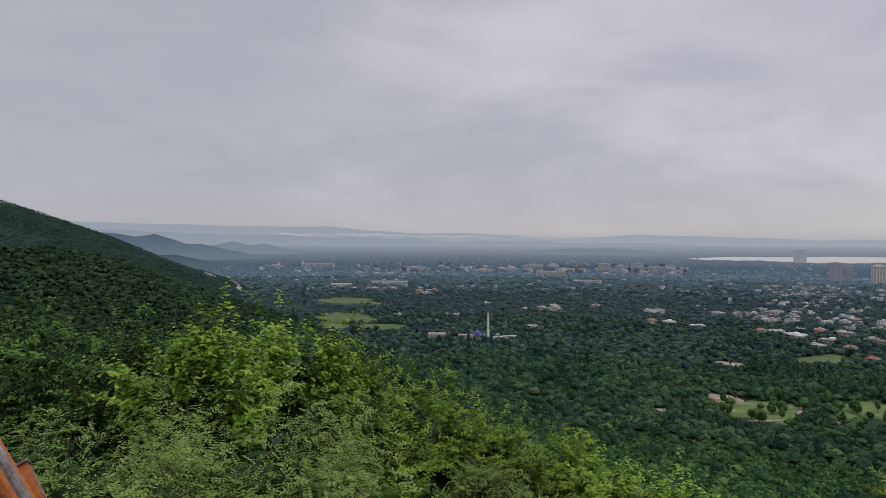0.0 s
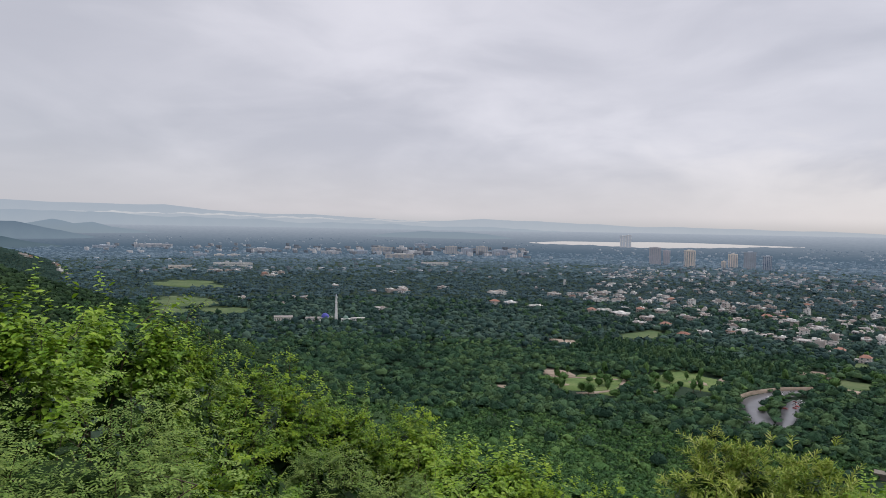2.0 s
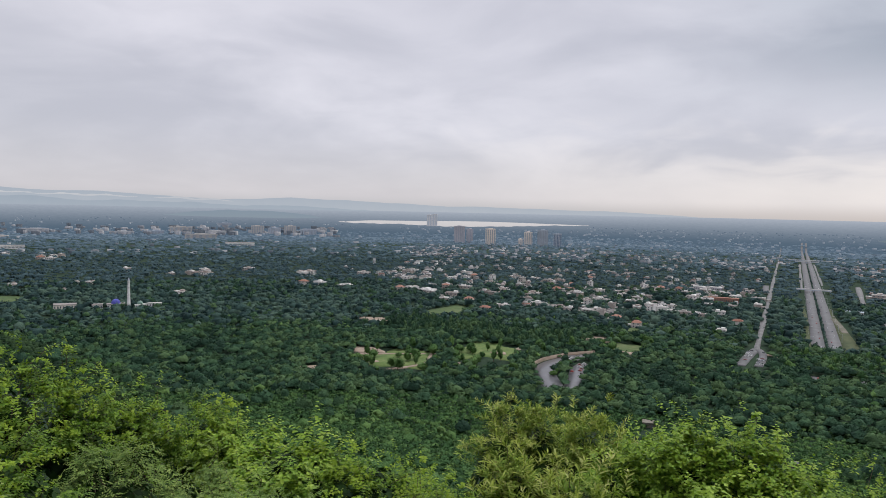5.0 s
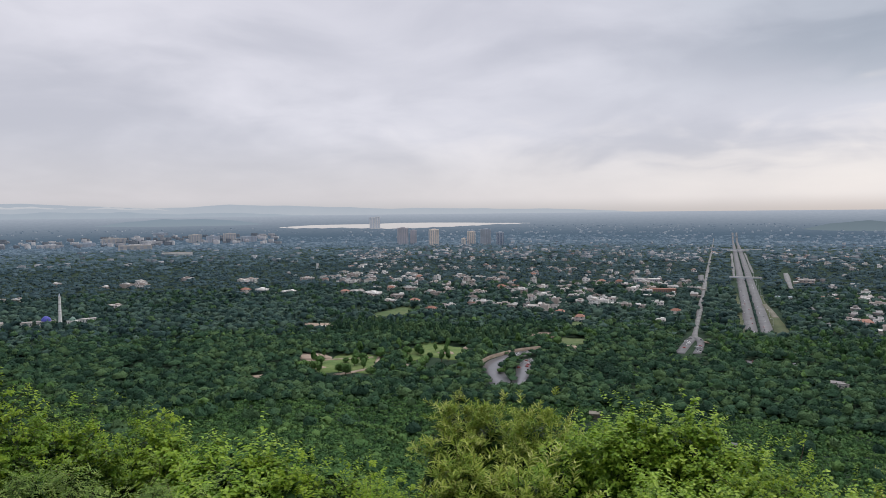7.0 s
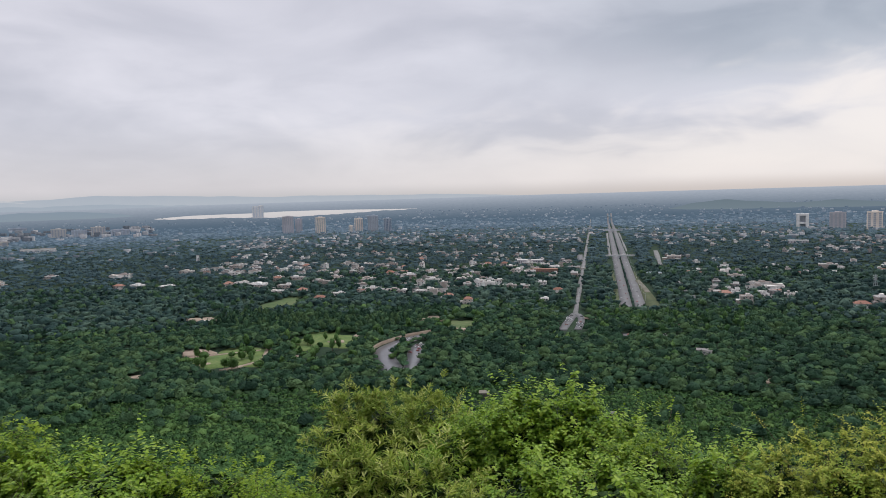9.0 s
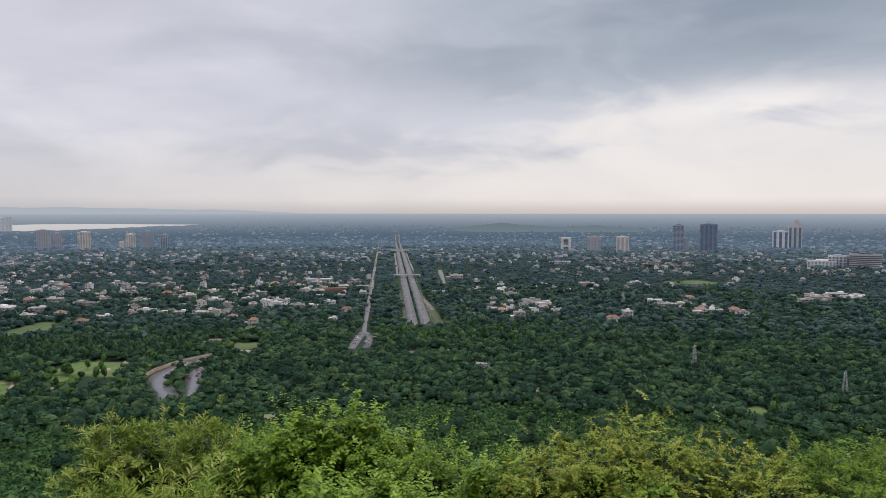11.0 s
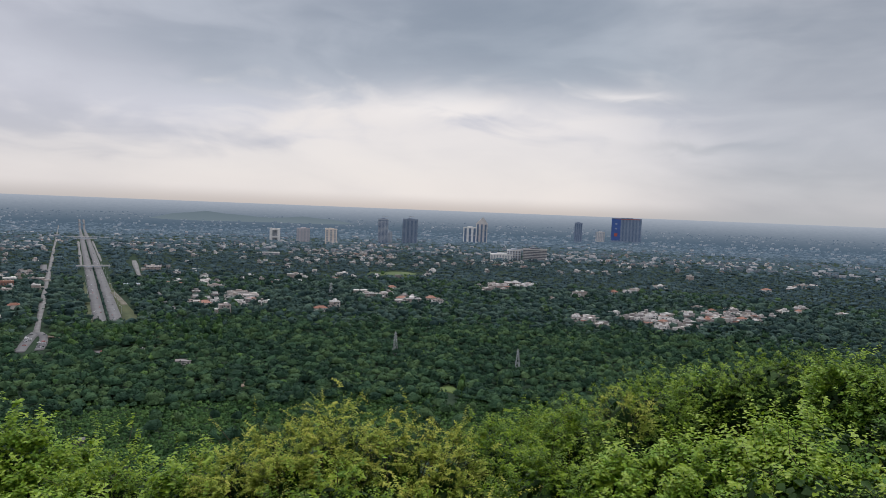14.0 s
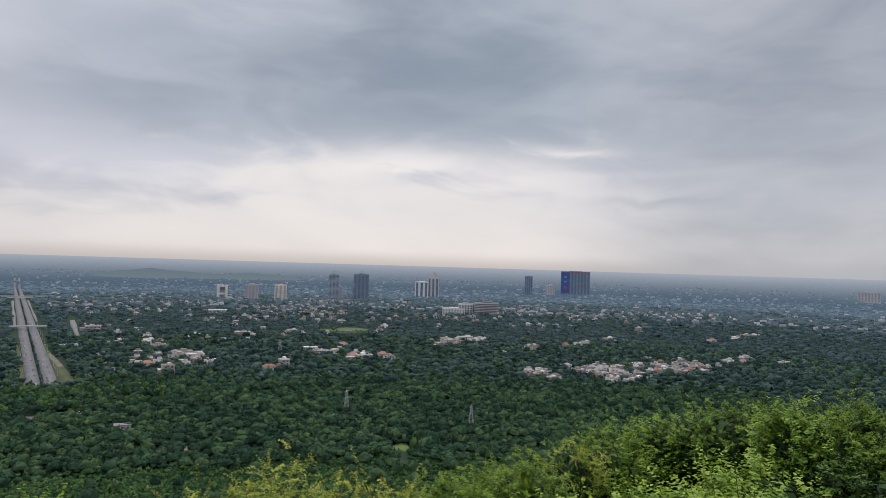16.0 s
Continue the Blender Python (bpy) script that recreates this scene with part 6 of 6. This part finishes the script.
# ---- shrubs on the slope below the viewpoint ----
LEAF = {
    "broad": shade("broad_shrub_leaf", [(0.0863, 0.177, 0.0134), (0.145, 0.273, 0.0211), (0.239, 0.373, 0.0432)], 0.6, 0.5, island=0.7, spec=0.25, translucent=0.19),
    "fern": shade("grey_green_leaflet", [(0.0922, 0.168, 0.0375), (0.142, 0.235, 0.0501), (0.209, 0.3, 0.0752)], 0.7, 0.6, island=0.9, spec=0.15, translucent=0.17),
    "small": shade("small_shrub_leaf", [(0.0591, 0.127, 0.0103), (0.103, 0.197, 0.0164), (0.164, 0.267, 0.0312)], 0.6, 0.5, island=0.7, spec=0.15, translucent=0.19),
    "gold": shade("yellowing_leaf", [(0.165, 0.235, 0.028), (0.25, 0.325, 0.04), (0.365, 0.425, 0.068)], 0.7, 0.55, island=0.8, spec=0.15, translucent=0.19),
    "narrow": shade("narrow_leaf", [(0.128, 0.216, 0.0265), (0.216, 0.312, 0.044), (0.335, 0.404, 0.088)], 0.7, 0.5, island=0.7, spec=0.15, translucent=0.17),
    "lush": shade("lush_shrub_leaf", [(0.113, 0.223, 0.0138), (0.177, 0.33, 0.0216), (0.276, 0.432, 0.0443)], 0.6, 0.5, island=0.7, spec=0.3, translucent=0.19),
    # a near-black green that stands in for deep shade
    "dark": shade("shade_dark_leaf", [(0.0108, 0.0302, 0.0067), (0.021, 0.0528, 0.0101), (0.0419, 0.0904, 0.0168)], 0.5, 0.6, island=0.6, spec=0.15, translucent=0.14),
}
YOUNG = {
    "broad": shade("young_broad_leaf", [(0.151, 0.266, 0.016), (0.215, 0.342, 0.0239), (0.295, 0.405, 0.0477)], 0.8, 0.45, island=0.6, spec=0.25, translucent=0.25),
    "fern": shade("young_leaflet", [(0.136, 0.218, 0.0451), (0.188, 0.277, 0.0601), (0.249, 0.332, 0.083)], 0.8, 0.55, island=0.6, spec=0.15, translucent=0.22),
    "small": shade("young_small_leaf", [(0.132, 0.227, 0.0118), (0.183, 0.286, 0.0176), (0.242, 0.337, 0.033)], 0.8, 0.5, island=0.6, spec=0.15, translucent=0.25),
    "gold": shade("dry_tip_leaf", [(0.27, 0.325, 0.045), (0.36, 0.4, 0.06), (0.46, 0.46, 0.09)], 0.8, 0.6, island=0.7, spec=0.15, translucent=0.22),
    "narrow": shade("young_narrow_leaf", [(0.246, 0.326, 0.0434), (0.332, 0.391, 0.0722), (0.404, 0.434, 0.145)], 0.8, 0.5, island=0.7, spec=0.15, translucent=0.22),
    "lush": shade("young_lush_leaf", [(0.177, 0.287, 0.0147), (0.236, 0.353, 0.0221), (0.309, 0.412, 0.0442)], 0.8, 0.45, island=0.6, spec=0.3, translucent=0.25),
    "dark": shade("young_shade_dark_leaf", [(0.05, 0.115, 0.016), (0.075, 0.16, 0.022), (0.115, 0.22, 0.035)], 0.6, 0.55, island=0.6, spec=0.15, translucent=0.17),
}
SIZE = {"broad": (0.125, 0.075), "lush": (0.12, 0.075), "fern": (0.042, 0.018), "small": (0.065, 0.036), "gold": (0.045, 0.026), "narrow": (0.11, 0.022), "dark": (0.085, 0.05)}
COUNT = {"broad": 460, "lush": 520, "fern": 1450, "small": 1000, "gold": 1350, "narrow": 950, "dark": 430}
LABEL = {"lush": "leafy shrub with broad fresh green leaves", "broad": "shrub with broad bright green leaves on upright shoots", "fern": "shrub with fine grey-green feathery leaflets",
         "small": "dense shrub with small mid-green leaves", "gold": "fine-leaved shrub with yellowing green foliage",
         "narrow": "shrub with narrow olive-green leaves", "dark": "dark green shrub with shade in its leaf colour"}


CORES = [crown_mesh(400 + q, 2, 40, -2.0) for q in range(4)]


def unit(v):
    return v / np.maximum(np.linalg.norm(v, axis=-1, keepdims=True), 1e-9)


def small_leaves(base, direc, normal, length, width):
    """Small leaves as one bent quad each."""
    side = unit(np.cross(direc, normal))
    nor = np.cross(side, direc)
    L, W = length[:, None], width[:, None]
    mid = base + 0.48 * L * direc + 0.08 * W * nor
    v = np.stack([base, mid + 0.55 * W * side, base + L * direc - 0.1 * L * nor, mid - 0.55 * W * side], 1).reshape(-1, 3)
    return v, np.arange(len(base))[:, None] * 4 + np.array([[0, 1, 2, 3]])


def leaves(base, direc, normal, length, width):
    """Folded leaves as two quads each, given where they spring from and how they lie."""
    side = unit(np.cross(direc, normal))
    nor = np.cross(side, direc)
    L, W = length[:, None], width[:, None]
    droop = -0.12 * L * nor
    pts = [base, base + 0.32 * L * direc + 0.5 * W * side + 0.12 * W * nor, base + 0.68 * L * direc + 0.42 * W * side + 0.1 * W * nor + droop * 0.4,
           base + L * direc + droop, base + 0.68 * L * direc - 0.42 * W * side + 0.1 * W * nor + droop * 0.4,
           base + 0.32 * L * direc - 0.5 * W * side + 0.12 * W * nor]
    v = np.stack(pts, 1).reshape(-1, 3)
    k = np.arange(len(base))[:, None] * 6
    return v, np.concatenate([k + np.array([[0, 1, 2, 3]]), k + np.array([[0, 3, 4, 5]])])


def shrub(kind, az, el, dist, width, seed, size=1.0):
    """A shrub whose top stands at that bearing, elevation and distance: stems from the slope and shoots that carry the leaves."""
    rs = np.random.RandomState(seed)
    x, y = polar(az, dist)
    zg = gz(x, y)
    top = EYE_Z + dist * math.tan(radians(el))
    h = max(top - zg, 1.0)
    t = thing("shrub", (x, y, zg), 0, LABEL[kind], "shrub", "shrubs on the slope")
    ch = min(h * 0.95, width * 1.05)
    cz = h - ch * 0.5
    R = width / 2
    L0, W0 = SIZE[kind]
    L0, W0 = L0 * size, W0 * size
    area = math.pi * R * (R + ch)
    n = int(COUNT[kind] * area / size ** 2 * (0.55 if dist > 22 else 1.0) * (0.6 if dist > 40 else 1.0))
    n = min(n, 17000 if kind == "fern" else 8500)
    per = {"broad": 12, "lush": 12, "fern": 40, "small": 16, "gold": 26, "narrow": 18, "dark": 14}[kind]
    m = max(n // per, 12)
    # boughs: lumps of foliage set on the crown's shell, with dark gaps between them
    nb = max(10, int(6.5 * area ** 0.75))
    bd = unit(rs.normal(size=(nb, 3)) + np.array([0, 0, 0.45]))
    bd[:, 2] = np.abs(bd[:, 2]) * 1.1 - 0.25
    bd = unit(bd)
    bc = bd * np.array([R, R, ch / 2]) * rs.uniform(0.6, 0.86, (nb, 1))
    br = rs.uniform(0.2, 0.38, nb) * min(R, ch) * 1.1
    facing = -(bd[:, 0] * x + bd[:, 1] * y) / dist       # fitted to the view: boughs turned away from the camera get no shoots
    own = rs.choice(np.where(facing > -0.25)[0] if (facing > -0.25).any() else nb, m)
    d = unit(rs.normal(size=(m, 3)) * 0.8 + bd[own] * 0.6 + np.array([0, 0, 0.3]))
    tip = bc[own] + d * (br[own] * rs.uniform(0.3, 1.0, m) ** 0.6)[:, None]
    spray = rs.rand(m) < 0.13
    tip = tip + np.where(spray, rs.uniform(0.12, 0.45, m) * (0.7 + 0.3 * R), 0)[:, None] * (0.6 * d + np.array([0, 0, 0.9]))
    tip = tip + np.array([0, 0, cz])
    aim = unit(d * np.array([1, 1, 0.7]) + np.array([0, 0, 0.75 if kind in ("broad", "lush", "narrow") else 0.35]) + rs.normal(size=(m, 3)) * 0.3)
    sl = {"broad": 0.55, "lush": 0.55, "fern": 0.45, "small": 0.42, "gold": 0.5, "narrow": 0.5, "dark": 0.5}[kind] * rs.uniform(0.6, 1.3, m) * min(1.0, 0.45 + R * 0.45)
    start = tip - aim * sl[:, None] * 0.6
    lift = h - np.percentile((start + aim * sl[:, None])[:, 2], 96.5)
    start[:, 2] += lift
    cz += lift
    i = np.repeat(np.arange(m), per)
    s = np.tile((np.arange(per) + 0.5) / per, m)
    bend = np.array([0, 0, -0.18]) * (s ** 2)[:, None] * sl[i][:, None]
    pos = start[i] + aim[i] * (sl[i] * s)[:, None] + bend
    tang = unit(np.cross(aim, rs.normal(size=(m, 3))))
    bi = np.cross(aim, tang)
    ang = np.tile(np.arange(per) * 2.4, m) + rs.rand(m)[i] * 6 + rs.normal(size=len(i)) * 0.3
    if kind == "fern":
        # leaflets in two ranks on side stalks
        rank = np.tile(np.arange(per) % 8, m)
        stalk = np.tile(np.arange(per) // 8, m)
        ang = stalk * 2.4 + rs.rand(m)[i] * 6
        out = np.cos(ang)[:, None] * tang[i] + np.sin(ang)[:, None] * bi[i]
        along = unit(out + aim[i] * 0.5)
        s2 = stalk / (per // 8)
        pos = start[i] + aim[i] * (sl[i] * (0.3 + 0.8 * s2))[:, None] + along * ((0.02 + 0.02 * (rank // 2)) * size * 1.5)[:, None]
        nrm = unit(aim[i] * 0.5 + np.array([0, 0, 1.1]))
        sd = unit(np.cross(along, nrm)) * np.where(rank % 2, 1.0, -1.0)[:, None]
        ld = unit(sd + along * 0.5)
    else:
        out = np.cos(ang)[:, None] * tang[i] + np.sin(ang)[:, None] * bi[i]
        ld = unit(out * np.array([1, 1, 0.5]) + aim[i] * (0.9 if kind == "narrow" else 0.35) + np.array([0, 0, -0.3 if kind != "narrow" else -0.1]) + rs.normal(size=(len(i), 3)) * 0.2)
        nrm = unit(aim[i] * 0.5 + np.array([0, 0, 1.1]) + rs.normal(size=(len(i), 3)) * 0.22)
    k = rs.uniform(0.65, 1.25, len(i)) * (1.1 - 0.45 * s if kind != "fern" else 1.0)
    fold = kind in ("broad", "lush", "dark", "narrow") and dist < 24
    v, f = (leaves if fold else small_leaves)(pos, ld, nrm, L0 * k, W0 * k)
    # the outermost shoots near the top carry lighter leaves: young growth and painted highlights
    rank_ = tip[:, 2] + 0.25 * np.hypot(tip[:, 0], tip[:, 1]) + rs.normal(size=m) * 0.22 * ch
    young = np.where(spray, True, rank_ > np.percentile(rank_, 84))[i]
    young2 = np.concatenate([young, young]) if fold else young
    for name_, pick, mat in (("foliage", ~young2, LEAF[kind]), ("young_growth", young2, YOUNG[kind])):
        ff = f[pick]
        used, inv = np.unique(ff, return_inverse=True)
        ob = new(name_, np_mesh(name_, v[used], inv.reshape(ff.shape), mat))
        ob.parent = t
        tagged(ob, "", "", "", "stuff")
    # leaves inside the crown, down to the ground, their shade painted in as a near-black green
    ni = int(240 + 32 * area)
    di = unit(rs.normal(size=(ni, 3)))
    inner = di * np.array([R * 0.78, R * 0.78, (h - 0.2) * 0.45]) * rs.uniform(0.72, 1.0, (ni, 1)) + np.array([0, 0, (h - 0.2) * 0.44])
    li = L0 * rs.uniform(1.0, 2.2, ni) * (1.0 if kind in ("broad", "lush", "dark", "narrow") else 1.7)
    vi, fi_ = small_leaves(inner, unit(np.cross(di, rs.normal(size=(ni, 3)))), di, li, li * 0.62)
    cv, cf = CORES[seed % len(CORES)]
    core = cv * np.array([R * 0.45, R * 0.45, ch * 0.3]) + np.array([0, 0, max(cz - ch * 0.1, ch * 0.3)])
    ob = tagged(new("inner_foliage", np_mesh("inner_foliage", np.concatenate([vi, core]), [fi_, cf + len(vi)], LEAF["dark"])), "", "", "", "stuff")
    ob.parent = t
    # stems and the shoots that show
    bm = bmesh.new()
    for q in range(5):
        a = q * 1.26 + seed
        p0 = (0.12 * math.cos(a), 0.12 * math.sin(a), -0.3)
        p1 = (R * 0.3 * math.cos(a), R * 0.3 * math.sin(a), max(cz - ch * 0.3, 0.2))
        p2 = (R * 0.55 * math.cos(a + 0.3), R * 0.55 * math.sin(a + 0.3), cz + ch * 0.15)
        tube(bm, [p0, p1, p2], [0.035, 0.02, 0.008], 5)
    for q in range(0, m, max(1, m // 45)):
        p = start[q]
        inner = p * np.array([0.6, 0.6, 1]) - np.array([0, 0, 0.12 * ch])
        tube(bm, [tuple(inner), tuple(p), tuple(p + aim[q] * sl[q] * 0.95)], [0.008, 0.005, 0.002], 3)
    part("stem", bm, M_BARK, t)
    return t


# what grows where: bearing, kind at the back, kind in front
# the dark kind at both ends paints deep shade by leaf colour
GROWS = [(-104, "dark", "dark"), (-88.5, "dark", "fern"), (-76.5, "broad", "fern"), (-68, "small", "fern"), (-50, "small", "fern"), (-43, "small", "small"), (-28.5, "narrow", "narrow"),
         (-15, "broad", "narrow"), (-10, "broad", "broad"), (0.5, "small", "small"), (9, "gold", "gold"), (32, "small", "gold"), (39.5, "gold", "gold"), (43, "small", "lush"),
         (57, "small", "lush"), (58.5, "small", "dark"), (66, "dark", "dark")]


def grows(az, column):
    return [g for g in GROWS if g[0] <= az][-1][column]


rr = random.Random(8)
count = 0
for row, (near, dip, span) in enumerate(((1.0, 0.0, 1.9), (0.74, 4.2, 2.1), (0.55, 8.6, 2.2))):
    az = -102.0 + row
    while az < 69:
        dist = max(float(rim(az, 2)) * near, 5.2)
        if row and rim(az, 2) > 20:
            dist = (13.0, 9.5)[row - 1]
        width = span * rr.uniform(0.8, 1.25) * (1.0 if dist < 14 else 1.25 if dist < 27 else 2.6)
        el = float(rim(az, 1)) - dip + rr.uniform(-0.9, 0.25) * (1 if row == 0 else 1.6)
        kind = grows(az, 1 if row == 0 else 2)
        if row == 0 and kind == "small" and rr.random() < 0.22:
            kind = "broad"
        if row and kind == "fern" and rr.random() < 0.2:
            kind = "small"
        if row and kind == "gold" and rr.random() < 0.3:
            kind = "small"
        if el > -25.5:
            shrub(kind, az, el, dist, width, 100 + count, {"broad": 0.88, "lush": 0.8, "fern": 1.15, "small": 1.12, "gold": 1.25, "narrow": 1.75, "dark": 0.95 if dist < 14 else 1.3}[kind] * (max(0.72, dist / 10.5) if dist < 10.5 else 1.0 if dist < 14 else 1.2 if dist < 27 else 1.9))
            count += 1
        az += math.degrees(width / dist) * (0.5 if row == 0 else 0.62)
for az, el, dist, width in ((-30.4, -21.6, 12.5, 2.0), (-28.6, -21.2, 12.0, 2.0), (-31.8, -22.6, 10.5, 2.0), (-29.4, -24.0, 9.5, 2.0)):
    shrub("small", az, el, dist, width, 500 + int(-az * 10), 1.2)
# dim trees a little further down the slope
for az, el, dist, width in ((-93, -3.6, 30, 8), (-86, -5.2, 32, 8), (-81, -6.8, 34, 8), (47, -11.8, 52, 8), (51.5, -10.6, 55, 8), (56.5, -9.8, 55, 9), (61, -9.2, 50, 9), (66, -8.4, 45, 9),
                            (43, -13.4, 45, 7), (36, -15.5, 30, 5), (21, -16.8, 28, 4)):
    shrub("dark" if az < 30 else "small", az, el, dist, width, 300 + int(az), 2.4)

# low growth between the shrubs, in the leaf colour that paints shade
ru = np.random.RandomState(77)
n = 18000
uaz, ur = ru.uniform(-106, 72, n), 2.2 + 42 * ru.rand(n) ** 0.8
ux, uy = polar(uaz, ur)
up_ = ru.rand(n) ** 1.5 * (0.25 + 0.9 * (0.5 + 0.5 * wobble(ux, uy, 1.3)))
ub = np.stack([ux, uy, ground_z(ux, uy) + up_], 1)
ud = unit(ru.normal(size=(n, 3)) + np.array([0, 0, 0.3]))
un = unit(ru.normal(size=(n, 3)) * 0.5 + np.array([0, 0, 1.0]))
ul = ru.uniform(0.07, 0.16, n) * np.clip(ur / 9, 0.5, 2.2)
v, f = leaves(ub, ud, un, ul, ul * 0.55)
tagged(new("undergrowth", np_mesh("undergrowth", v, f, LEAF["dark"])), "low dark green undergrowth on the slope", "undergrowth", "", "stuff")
